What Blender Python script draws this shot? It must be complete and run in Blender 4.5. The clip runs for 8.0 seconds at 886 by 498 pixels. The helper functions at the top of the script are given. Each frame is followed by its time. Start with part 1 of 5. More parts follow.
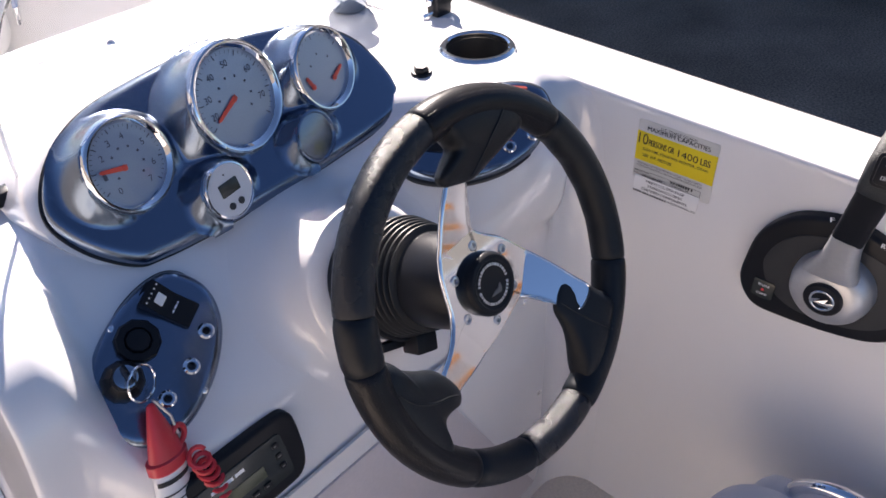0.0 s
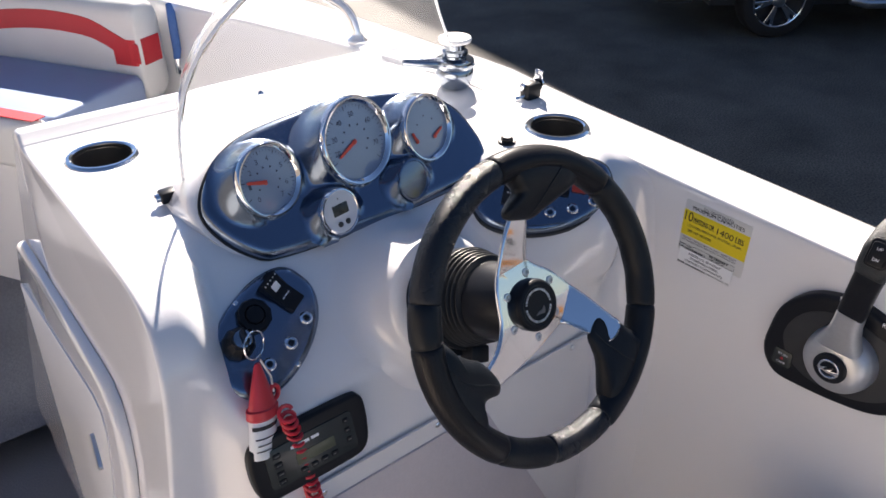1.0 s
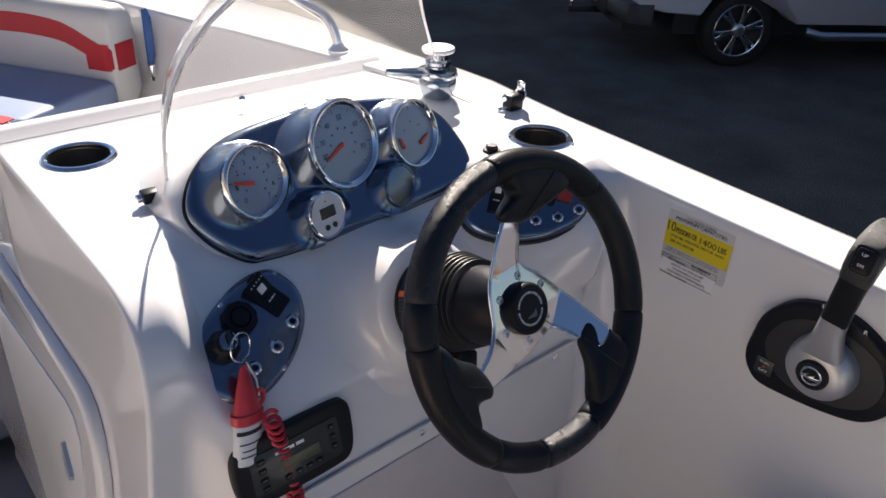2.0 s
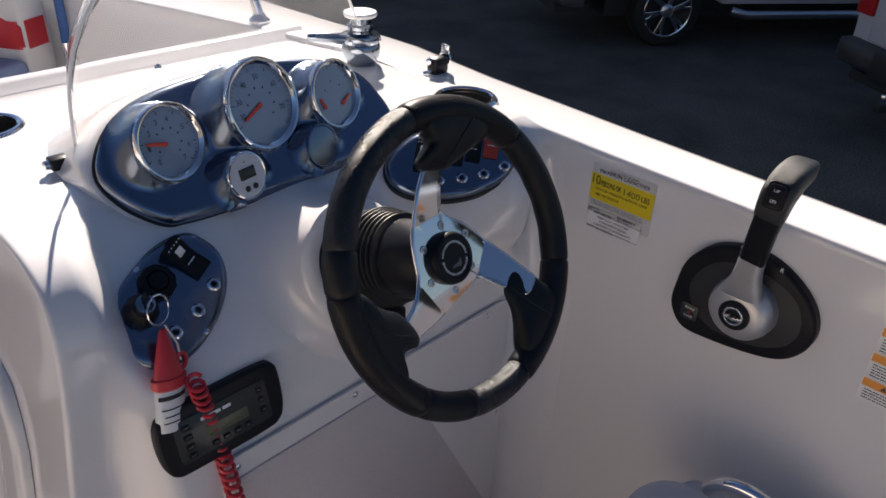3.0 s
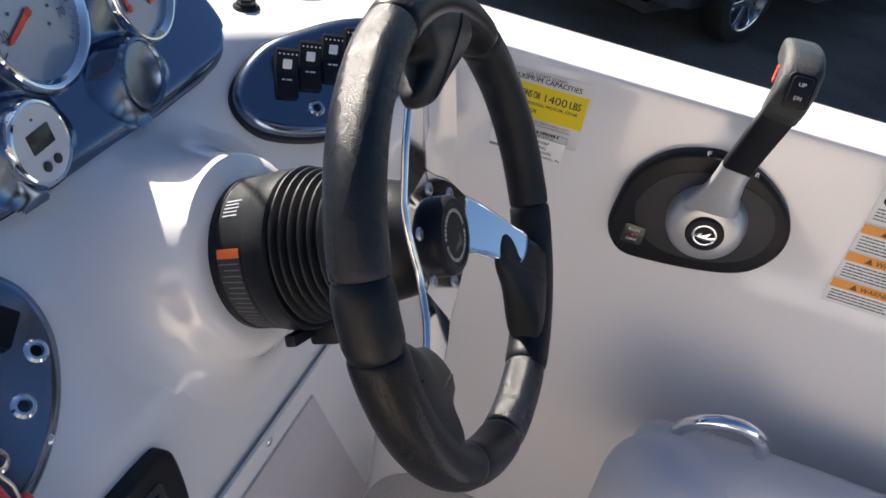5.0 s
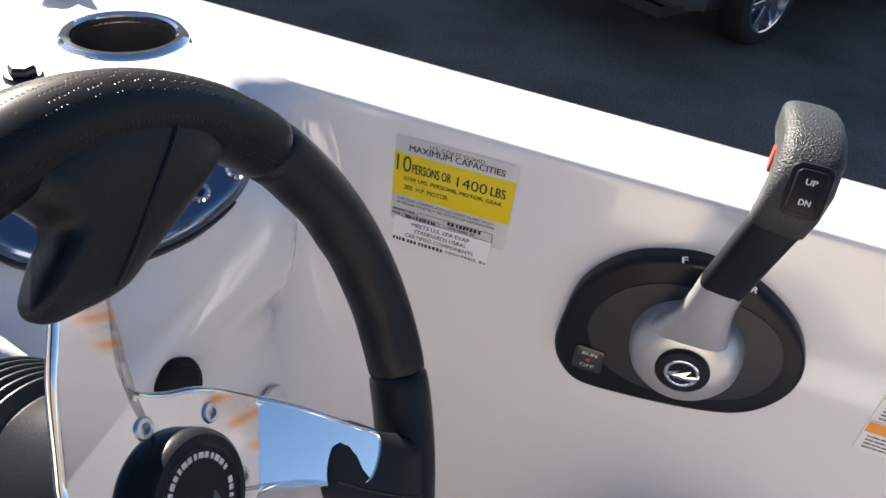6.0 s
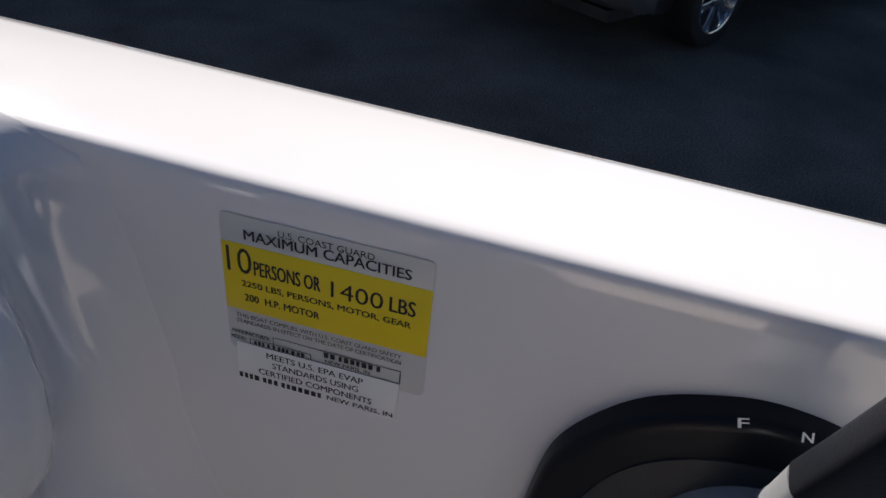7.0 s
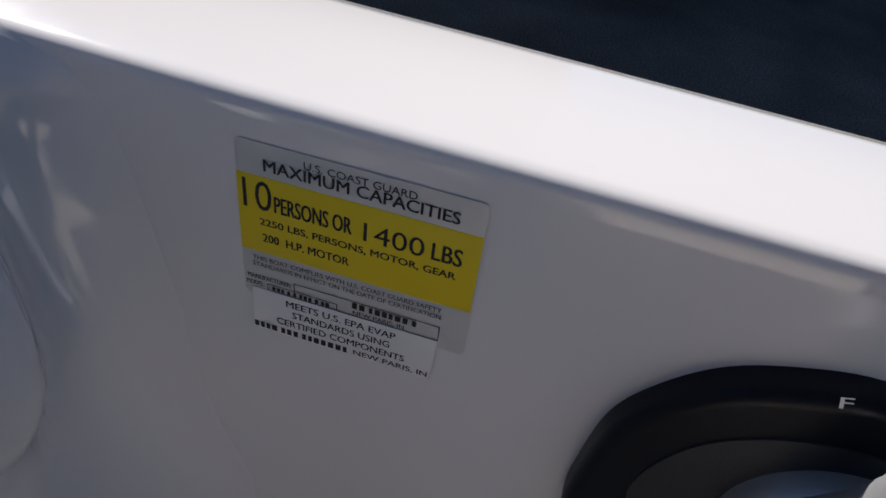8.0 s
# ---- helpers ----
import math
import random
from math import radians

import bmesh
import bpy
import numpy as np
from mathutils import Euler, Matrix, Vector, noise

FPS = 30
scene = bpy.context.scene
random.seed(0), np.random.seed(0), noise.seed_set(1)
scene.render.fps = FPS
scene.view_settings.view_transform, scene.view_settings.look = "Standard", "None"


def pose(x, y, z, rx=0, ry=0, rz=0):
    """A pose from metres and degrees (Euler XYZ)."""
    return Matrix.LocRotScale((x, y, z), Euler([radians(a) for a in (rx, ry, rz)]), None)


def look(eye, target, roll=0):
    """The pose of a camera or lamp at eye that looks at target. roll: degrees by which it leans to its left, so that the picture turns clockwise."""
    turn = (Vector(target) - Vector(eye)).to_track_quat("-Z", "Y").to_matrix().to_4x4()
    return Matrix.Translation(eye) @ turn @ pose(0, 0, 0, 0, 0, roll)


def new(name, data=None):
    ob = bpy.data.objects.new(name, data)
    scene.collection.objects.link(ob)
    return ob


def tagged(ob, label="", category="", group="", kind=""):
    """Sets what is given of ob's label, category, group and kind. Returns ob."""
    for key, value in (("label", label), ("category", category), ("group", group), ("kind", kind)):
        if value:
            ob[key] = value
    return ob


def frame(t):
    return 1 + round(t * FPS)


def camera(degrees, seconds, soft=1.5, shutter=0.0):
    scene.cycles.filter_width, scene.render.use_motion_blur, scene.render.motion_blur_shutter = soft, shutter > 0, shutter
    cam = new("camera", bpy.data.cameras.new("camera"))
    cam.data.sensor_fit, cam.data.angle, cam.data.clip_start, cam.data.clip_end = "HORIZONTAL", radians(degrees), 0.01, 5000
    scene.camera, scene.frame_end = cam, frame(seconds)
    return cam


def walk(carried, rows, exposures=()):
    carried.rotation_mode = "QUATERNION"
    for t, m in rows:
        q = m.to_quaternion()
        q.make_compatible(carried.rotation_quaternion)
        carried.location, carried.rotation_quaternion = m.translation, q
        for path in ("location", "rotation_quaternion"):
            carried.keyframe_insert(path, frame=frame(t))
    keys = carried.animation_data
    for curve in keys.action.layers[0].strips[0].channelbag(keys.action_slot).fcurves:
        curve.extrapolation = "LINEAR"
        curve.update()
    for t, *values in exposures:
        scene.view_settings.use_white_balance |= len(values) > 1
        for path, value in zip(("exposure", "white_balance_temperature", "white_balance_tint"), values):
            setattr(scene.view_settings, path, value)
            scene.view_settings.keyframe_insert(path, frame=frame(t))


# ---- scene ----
cam = camera(60.5, 8.0, soft=1.6)
# the clip's camera meters as it goes: seconds, stops, kelvin, tint
EXPOSURES = [(0.0, 1.90, 6800, 20), (1.0, 1.74, 6900, 16), (2.3, 1.06, 7000, 16), (3.0, 0.98, 7000, 17), (3.5, 1.14, 7000, 18), (4.0, 1.48, 7000, 19), (5.3, 1.99, 6900, 12), (5.7, 2.20, 7000, 12), (6.3, 1.76, 6900, 16), (7.0, 0.72, 6500, 14), (8.0, 0.47, 6400, 14)]
PATH = [
    (0.0, (-0.7565, -0.3849, 0.4798), (0.3640, 0.7006, -0.7717), -3.12),
    (0.5, (-0.8300, -0.4879, 0.5178), (0.2359, 0.7805, -0.6024), 0.19),
    (1.0, (-0.8677, -0.5278, 0.5265), (0.1898, 0.7982, -0.5334), 0.08),
    (2.3, (-0.8989, -0.5086, 0.4927), (0.2797, 0.7599, -0.5082), 2.80),
    (2.5, (-0.8932, -0.5223, 0.4853), (0.2967, 0.7317, -0.5204), 2.65),
    (3.0, (-0.8876, -0.5407, 0.4628), (0.3617, 0.6382, -0.5615), 2.58),
    (3.5, (-0.8593, -0.4893, 0.4269), (0.4545, 0.5947, -0.6214), 2.03),
    (4.0, (-0.8458, -0.3354, 0.3921), (0.5944, 0.5033, -0.7135), 4.52),
    (4.2, (-0.8368, -0.2598, 0.3730), (0.6625, 0.4287, -0.7575), 6.91),
    (5.3, (-0.7616, -0.1549, 0.3326), (0.8292, 0.1594, -0.8381), 10.38),
    (5.5, (-0.7222, -0.1608, 0.3200), (0.8915, 0.1351, -0.8239), 10.24),
    (6.0, (-0.5158, -0.1959, 0.3093), (1.0348, 0.2456, -0.8742), 7.25),
    (6.1, (-0.4501, -0.2270, 0.3001), (1.0519, 0.3428, -0.8914), 4.18),
    (6.5, (-0.3407, -0.1645, 0.2514), (1.2517, 0.2011, -0.9022), 7.36),
    (7.0, (-0.2615, -0.1631, 0.2104), (1.3392, 0.1916, -0.9350), 6.06),
    (7.5, (-0.2254, -0.1472, 0.1849), (1.3457, 0.1743, -1.0102), 6.47),
    (8.0, (-0.2266, -0.1354, 0.1812), (1.2770, 0.1846, -1.0982), 7.98),
]
walk(cam, [(t, look(eye, target, roll)) for t, eye, target, roll in PATH], exposures=EXPOSURES)

# ---- world and sun ----
SUN = Vector((0.481, 0.663, 0.574)).normalized()
world = bpy.data.worlds.new("world")
scene.world = world
world.use_nodes = True
wn = world.node_tree
sky = wn.nodes.new("ShaderNodeTexSky")
sky.sky_type = "NISHITA"
sky.sun_disc = False
sky.sun_elevation = math.asin(SUN.z)
sky.ozone_density, sky.dust_density = 6.0, 0.2
sky.sun_rotation = math.atan2(SUN.x, SUN.y)
wn.links.new(sky.outputs[0], wn.nodes["Background"].inputs[0])
wn.nodes["Background"].inputs[1].default_value = 0.037
sun_data = bpy.data.lights.new("sun", "SUN")
sun_data.energy, sun_data.angle, sun_data.color = 5.0, radians(0.53), (1.0, 0.95, 0.87)
sun = new("sun", sun_data)
sun.matrix_world = look(tuple(SUN * 20), (0, 0, 0))


# ---- materials ----
def socket(node, *names):
    for n in names:
        if n in node.inputs:
            return node.inputs[n]


def material(name, colour, rough=0.5, metal=0.0, coat=0.0, grain=0.0, grain_scale=200.0, stain=0.0, stain_scale=6.0,
             bump=0.0, bump_scale=300.0, rough_var=0.0, transmission=0.0, ior=1.45, emission=0.0, specular=None, sheen=0.0):
    m = bpy.data.materials.new(name)
    m.use_nodes = True
    nt = m.node_tree
    b = nt.nodes["Principled BSDF"]
    b.inputs["Base Color"].default_value = (*colour, 1)
    b.inputs["Roughness"].default_value = rough
    b.inputs["Metallic"].default_value = metal
    b.inputs["IOR"].default_value = ior
    b.inputs["Coat Weight"].default_value = coat
    b.inputs["Coat Roughness"].default_value = 0.06
    b.inputs["Transmission Weight"].default_value = transmission
    if specular is not None:
        b.inputs["Specular IOR Level"].default_value = specular
    if emission:
        b.inputs["Emission Color"].default_value = (*colour, 1)
        b.inputs["Emission Strength"].default_value = emission
    tc = nt.nodes.new("ShaderNodeTexCoord")

    def noise_node(scale, detail=4.0):
        n = nt.nodes.new("ShaderNodeTexNoise")
        n.inputs["Scale"].default_value = scale
        n.inputs["Detail"].default_value = detail
        nt.links.new(tc.outputs["Object"], n.inputs["Vector"])
        return n

    if grain or stain:
        value = None
        for amount, scale in ((grain, grain_scale), (stain, stain_scale)):
            if not amount:
                continue
            n = noise_node(scale)
            r = nt.nodes.new("ShaderNodeMapRange")
            r.inputs["From Min"].default_value, r.inputs["From Max"].default_value = 0.3, 0.7
            r.inputs["To Min"].default_value, r.inputs["To Max"].default_value = 1 - amount, 1 + amount
            nt.links.new(n.outputs["Fac"], r.inputs["Value"])
            if value is None:
                value = r.outputs[0]
            else:
                mul = nt.nodes.new("ShaderNodeMath")
                mul.operation = "MULTIPLY"
                nt.links.new(value, mul.inputs[0])
                nt.links.new(r.outputs[0], mul.inputs[1])
                value = mul.outputs[0]
        vm = nt.nodes.new("ShaderNodeVectorMath")
        vm.operation = "SCALE"
        vm.inputs[0].default_value = colour
        nt.links.new(value, vm.inputs["Scale"])
        nt.links.new(vm.outputs[0], b.inputs["Base Color"])
    if rough_var:
        n = noise_node(35.0)
        r = nt.nodes.new("ShaderNodeMapRange")
        r.inputs["From Min"].default_value, r.inputs["From Max"].default_value = 0.3, 0.7
        r.inputs["To Min"].default_value, r.inputs["To Max"].default_value = max(0.02, rough - rough_var), rough + rough_var
        nt.links.new(n.outputs["Fac"], r.inputs["Value"])
        nt.links.new(r.outputs[0], b.inputs["Roughness"])
    if bump:
        n = noise_node(bump_scale, 2.0)
        bp = nt.nodes.new("ShaderNodeBump")
        bp.inputs["Strength"].default_value = bump
        bp.inputs["Distance"].default_value = 0.002
        nt.links.new(n.outputs["Fac"], bp.inputs["Height"])
        nt.links.new(bp.outputs[0], b.inputs["Normal"])
    return m


GELCOAT = material("white_gelcoat", (0.80, 0.79, 0.79), 0.12, coat=1.0, stain=0.02, stain_scale=3.0, rough_var=0.04)
GREY_GELCOAT = material("pale_grey_gelcoat", (0.74, 0.73, 0.73), 0.3, coat=0.3, stain=0.02, stain_scale=4.0)
MAUVE = material("mauve_grey_sheet", (0.60, 0.55, 0.55), 0.5, stain=0.04, grain=0.03)
PANEL = material("pale_panel", (0.78, 0.76, 0.74), 0.35, stain=0.03)
GUNMETAL = material("polished_gunmetal", (0.185, 0.232, 0.305), 0.20, metal=1.0, rough_var=0.03, grain=0.04, grain_scale=350)
DARK_CHROME = material("dark_chrome", (0.30, 0.34, 0.39), 0.10, metal=1.0, rough_var=0.03)
CHROME = material("chrome", (0.82, 0.83, 0.85), 0.06, metal=1.0, rough_var=0.03)
POLISHED = material("polished_aluminium", (0.80, 0.81, 0.83), 0.07, metal=1.0, rough_var=0.02)
STEEL = material("brushed_steel", (0.62, 0.63, 0.65), 0.28, metal=1.0, grain=0.05, grain_scale=400)
SATIN = material("satin_silver_paint", (0.52, 0.53, 0.54), 0.38, metal=0.7, grain=0.03)
LEATHER = material("black_leather", (0.008, 0.010, 0.014), 0.26, specular=0.48, bump=0.42, bump_scale=1250, rough_var=0.06, stain=0.15, stain_scale=20)
SMOOTH_LEATHER = material("smooth_black_leather", (0.008, 0.010, 0.013), 0.36, specular=0.30, bump=0.2, bump_scale=1400, rough_var=0.05)
BLACK = material("black_plastic", (0.011, 0.012, 0.015), 0.34, specular=0.22, bump=0.08, bump_scale=800, rough_var=0.06)
RUBBER = material("black_rubber", (0.013, 0.014, 0.016), 0.45, specular=0.35, grain=0.1)
GREY_PLASTIC = material("dark_grey_plastic", (0.026, 0.028, 0.031), 0.5, bump=0.2, bump_scale=900)
# dial blue is the sky's reflection in the lens, put into the base colour
DIAL = material("sky_tinted_dial_face", (0.29, 0.36, 0.47), 0.35, metal=0.3, coat=1.0, grain=0.03, grain_scale=600)
LCD = material("dark_liquid_crystal", (0.035, 0.04, 0.038), 0.2)
RED = material("red_plastic", (0.62, 0.03, 0.045), 0.35, coat=0.2, stain=0.05)
LOCK_RED = material("orange_red_plastic", (0.80, 0.065, 0.035), 0.4)
NEEDLE = material("red_needle", (0.85, 0.10, 0.06), 0.4)
YELLOW = material("yellow_print", (0.80, 0.62, 0.015), 0.4)
WARN_ORANGE = material("orange_red_print", (0.80, 0.16, 0.04), 0.4)
GREY_PLASTIC_LIGHT = material("faint_grey_print", (0.16, 0.16, 0.17), 0.5)
SINK_GREY = material("dark_grey_light_sink", (0.10, 0.105, 0.115), 0.6, grain=0.1, stain=0.1)
CREAM = material("cream_bounce_liner", (0.77, 0.70, 0.625), 0.5, grain=0.03, stain=0.04)
ORANGE = material("orange_print", (0.90, 0.36, 0.06), 0.45)
WHITE_FILM = material("white_film", (0.84, 0.84, 0.83), 0.35, coat=0.2)
CLEAR_FILM = material("pale_grey_film", (0.62, 0.62, 0.60), 0.28, coat=0.3)
INK = material("black_ink", (0.02, 0.02, 0.022), 0.5)
DIAL_INK = material("slate_ink", (0.075, 0.085, 0.12), 0.5)
GREY_INK = material("grey_ink", (0.13, 0.13, 0.13), 0.5)
BROWN_INK = material("brown_ink", (0.16, 0.07, 0.03), 0.5)
WHITE_INK = material("white_ink", (0.85, 0.85, 0.85), 0.5)
VINYL = material("pale_grey_vinyl", (0.56, 0.57, 0.61), 0.42, bump=0.15, bump_scale=700, stain=0.03)
WHITE_VINYL = material("white_vinyl", (0.66, 0.66, 0.65), 0.42, bump=0.15, bump_scale=700, stain=0.03)
RED_VINYL = material("red_vinyl", (0.50, 0.025, 0.035), 0.42, bump=0.15, bump_scale=700, stain=0.04)
BLUE_VINYL = material("grey_blue_vinyl", (0.25, 0.33, 0.49), 0.5, bump=0.15, bump_scale=700, stain=0.04)
CARPET = material("dark_grey_carpet", (0.125, 0.132, 0.148), 0.9, grain=0.35, grain_scale=500, stain=0.12, bump=0.6, bump_scale=700)
ASPHALT = material("asphalt", (0.104, 0.096, 0.083), 0.85, grain=0.55, grain_scale=70, stain=0.36, stain_scale=1.4, bump=0.5, bump_scale=150)
TYRE = material("tyre_rubber", (0.014, 0.014, 0.015), 0.7, grain=0.1)
TRUCK_WHITE = material("silver_white_car_paint", (0.50, 0.53, 0.58), 0.25, coat=0.6, stain=0.02)
DARK_TRIM = material("dark_trim", (0.02, 0.02, 0.022), 0.5)
CAR_GLASS = material("dark_car_glass", (0.02, 0.025, 0.03), 0.05, coat=0.5)
TAIL_RED = material("red_lens", (0.45, 0.02, 0.02), 0.15, coat=0.5)
WALL_PAINT = material("rendered_wall", (0.42, 0.40, 0.37), 0.85, grain=0.08, grain_scale=20, stain=0.1, stain_scale=0.4)
BRICK_PAINT = material("brown_rendered_wall", (0.175, 0.152, 0.135), 0.85, grain=0.08, grain_scale=20, stain=0.1, stain_scale=0.4)
RED_SWITCH = material("dull_red_plastic", (0.42, 0.05, 0.03), 0.4)
DISPLAY = material("dim_green_display", (0.10, 0.105, 0.065), 0.25)
DARK_WELL = material("near_black_well", (0.06, 0.055, 0.05), 0.45, metal=0.4)
GRIP = material("textured_black_grip", (0.032, 0.036, 0.038), 0.42, bump=0.6, bump_scale=800, rough_var=0.06)
BUMPER = material("dark_grey_bumper_plastic", (0.045, 0.048, 0.052), 0.45)
ALLOY = material("chromed_alloy", (0.72, 0.74, 0.78), 0.12, metal=1.0)
FLOOR_PAINT = material("tan_bounce_gelcoat", (0.72, 0.645, 0.555), 0.5, grain=0.08, stain=0.08, stain_scale=5, bump=0.4, bump_scale=400)
PLATE_FILM = material("dull_plate_film", (0.35, 0.36, 0.42), 0.4)
PALE_FACE = material("pale_grey_face", (0.62, 0.64, 0.68), 0.35, coat=0.5)
BLUE_STRAP = material("blue_webbing", (0.05, 0.14, 0.38), 0.5, grain=0.1)
EDGE = material("milky_acrylic_edge", (0.88, 0.89, 0.90), 0.3)


def perforated(name):
    """Black leather with rows of small punched holes."""
    m = material(name, (0.009, 0.009, 0.011), 0.34, specular=0.26)
    nt = m.node_tree
    b = nt.nodes["Principled BSDF"]
    tc = nt.nodes.new("ShaderNodeTexCoord")
    v = nt.nodes.new("ShaderNodeTexVoronoi")
    v.inputs["Scale"].default_value = 420
    v.inputs["Randomness"].default_value = 0.15
    nt.links.new(tc.outputs["Object"], v.inputs["Vector"])
    r = nt.nodes.new("ShaderNodeMapRange")
    r.inputs["From Min"].default_value, r.inputs["From Max"].default_value = 0.18, 0.32
    nt.links.new(v.outputs["Distance"], r.inputs["Value"])
    bp = nt.nodes.new("ShaderNodeBump")
    bp.inputs["Strength"].default_value, bp.inputs["Distance"].default_value = 0.6, 0.001
    nt.links.new(r.outputs[0], bp.inputs["Height"])
    nt.links.new(bp.outputs[0], b.inputs["Normal"])
    return m


PERFORATED = perforated("perforated_black_leather")
ACRYLIC = material("clear_acrylic", (0.98, 0.985, 0.985), 0.02, transmission=0.94, ior=1.04)


# ---- building helpers ----
def finish(bm, smooth=True, angle=None):
    bmesh.ops.recalc_face_normals(bm, faces=bm.faces)
    if smooth:
        for f in bm.faces:
            f.smooth = True
        if angle is not None:
            for e in bm.edges:
                if len(e.link_faces) == 2 and e.calc_face_angle(0) > radians(angle):
                    e.smooth = False
    return bm


def part(name, bm, mat, parent=None, label="", m=None, smooth=True, angle=35):
    finish(bm, smooth, angle)
    me = bpy.data.meshes.new(name)
    bm.to_mesh(me)
    bm.free()
    me.materials.append(mat)
    ob = new(name, me)
    if parent is not None:
        ob.parent = parent
    if m is not None:
        ob.matrix_local = m
    if label:
        ob["label"] = label
    return ob


def thing(name, m, label, category, group="", kind=""):
    ob = new(name)
    ob.empty_display_size = 0.05
    ob.matrix_world = m
    return tagged(ob, label, category, group, kind)


def box(bm, x0, x1, y0, y1, z0, z1, bevel=0.0, seg=2):
    r = bmesh.ops.create_cube(bm, size=1.0)
    for v in r["verts"]:
        v.co = Vector(((x0 + x1) / 2 + v.co.x * (x1 - x0), (y0 + y1) / 2 + v.co.y * (y1 - y0), (z0 + z1) / 2 + v.co.z * (z1 - z0)))
    if bevel:
        edges = list({e for v in r["verts"] for e in v.link_edges})
        bmesh.ops.bevel(bm, geom=edges, offset=bevel, segments=seg, profile=0.5, affect="EDGES")
    return bm


def loft(bm, rings, close=True, cap0=False, cap1=False):
    """Joins rings of equally many points into a skin."""
    vs = [[bm.verts.new(p) for p in ring] for ring in rings]
    n = len(vs[0])
    for a, b in zip(vs, vs[1:]):
        for i in range(n if close else n - 1):
            j = (i + 1) % n
            bm.faces.new((a[i], a[j], b[j], b[i]))
    if cap0:
        bm.faces.new(list(reversed(vs[0])))
    if cap1:
        bm.faces.new(vs[-1])
    return bm


def lathe(bm, profile, n=48, cap0=True, cap1=True):
    """Turns (radius, height) pairs round the z axis."""
    rings = [[(r * math.cos(2 * math.pi * i / n), r * math.sin(2 * math.pi * i / n), z) for i in range(n)] for r, z in profile]
    return loft(bm, rings, True, cap0, cap1)


def tube(bm, points, radius, n=12, caps=True):
    """A round bar along points; radius: one number or one for each point."""
    pts = [Vector(p) for p in points]
    rs = radius if isinstance(radius, (list, tuple)) else [radius] * len(pts)
    rings = []
    side = None
    for i, p in enumerate(pts):
        d = (pts[min(i + 1, len(pts) - 1)] - pts[max(i - 1, 0)]).normalized()
        if side is None:
            side = d.orthogonal().normalized()
        side = (side - d * side.dot(d)).normalized()
        up = d.cross(side)
        rings.append([p + rs[i] * (math.cos(a) * side + math.sin(a) * up) for a in (2 * math.pi * k / n for k in range(n))])
    return loft(bm, rings, True, caps, caps)


def ring_torus(bm, R, r, n=72, k=16, squash=1.0):
    rings = []
    for i in range(n + 1):
        a = 2 * math.pi * i / n
        rings.append([((R + r * math.cos(b)) * math.cos(a), (R + r * math.cos(b)) * math.sin(a), r * squash * math.sin(b))
                      for b in (2 * math.pi * j / k for j in range(k))])
    loft(bm, rings)
    bmesh.ops.remove_doubles(bm, verts=bm.verts, dist=1e-6)
    return bm


def smoothstep(a, b, x):
    t = min(1.0, max(0.0, (x - a) / (b - a)))
    return t * t * (3 - 2 * t)


def frame_on(origin, right, up):
    """A pose whose x is right, y is up, z faces out."""
    r = Vector(right).normalized()
    n = r.cross(Vector(up)).normalized()
    u = n.cross(r)
    m = Matrix((r, u, n)).transposed().to_4x4()
    m.translation = origin
    return m


def slab(bm, outline, depth, bevel=0.002, seg=2):
    """A plate with the given 2D outline, its face at z = depth, rounded at the front edge."""
    n = len(outline)
    area = sum(outline[i - 1][0] * outline[i][1] - outline[i][0] * outline[i - 1][1] for i in range(n))
    turn = 1.0 if area > 0 else -1.0
    rings = [[(x, y, 0) for x, y in outline], [(x, y, max(depth - bevel, 0.0)) for x, y in outline]]
    for k in range(1, seg + 1):
        a = k / seg * math.pi / 2
        ins, z = bevel * (1 - math.cos(a)), depth - bevel + bevel * math.sin(a)
        ring = []
        for i, (x, y) in enumerate(outline):
            p, q = Vector(outline[i - 1]), Vector(outline[(i + 1) % n])
            t = (q - p).normalized()
            nn = Vector((-t.y, t.x))
            nn *= turn
            ring.append((x + nn.x * ins, y + nn.y * ins, z))
        rings.append(ring)
    return loft(bm, rings, True, True, True)


def spline(pts, closed=True, k=8):
    """A smooth curve through 2D or 3D points."""
    P = [Vector(p) for p in pts]
    n = len(P)
    out = []
    for i in range(n if closed else n - 1):
        if closed:
            a, b, c, d = P[i - 1], P[i], P[(i + 1) % n], P[(i + 2) % n]
        else:
            a, b, c, d = P[max(i - 1, 0)], P[i], P[i + 1], P[min(i + 2, n - 1)]
        for j in range(k):
            t = j / k
            out.append(0.5 * ((2 * b) + (c - a) * t + (2 * a - 5 * b + 4 * c - d) * t * t + (3 * b - a - 3 * c + d) * t ** 3))
    if not closed:
        out.append(P[-1])
    return [tuple(p) for p in out]


def rounded(w, h, r, k=6):
    out = []
    for cx, cy, a0 in ((w / 2 - r, h / 2 - r, 0), (-w / 2 + r, h / 2 - r, 90), (-w / 2 + r, -h / 2 + r, 180), (w / 2 - r, -h / 2 + r, 270)):
        for j in range(k + 1):
            a = radians(a0 + 90 * j / k)
            out.append((cx + r * math.cos(a), cy + r * math.sin(a)))
    return out


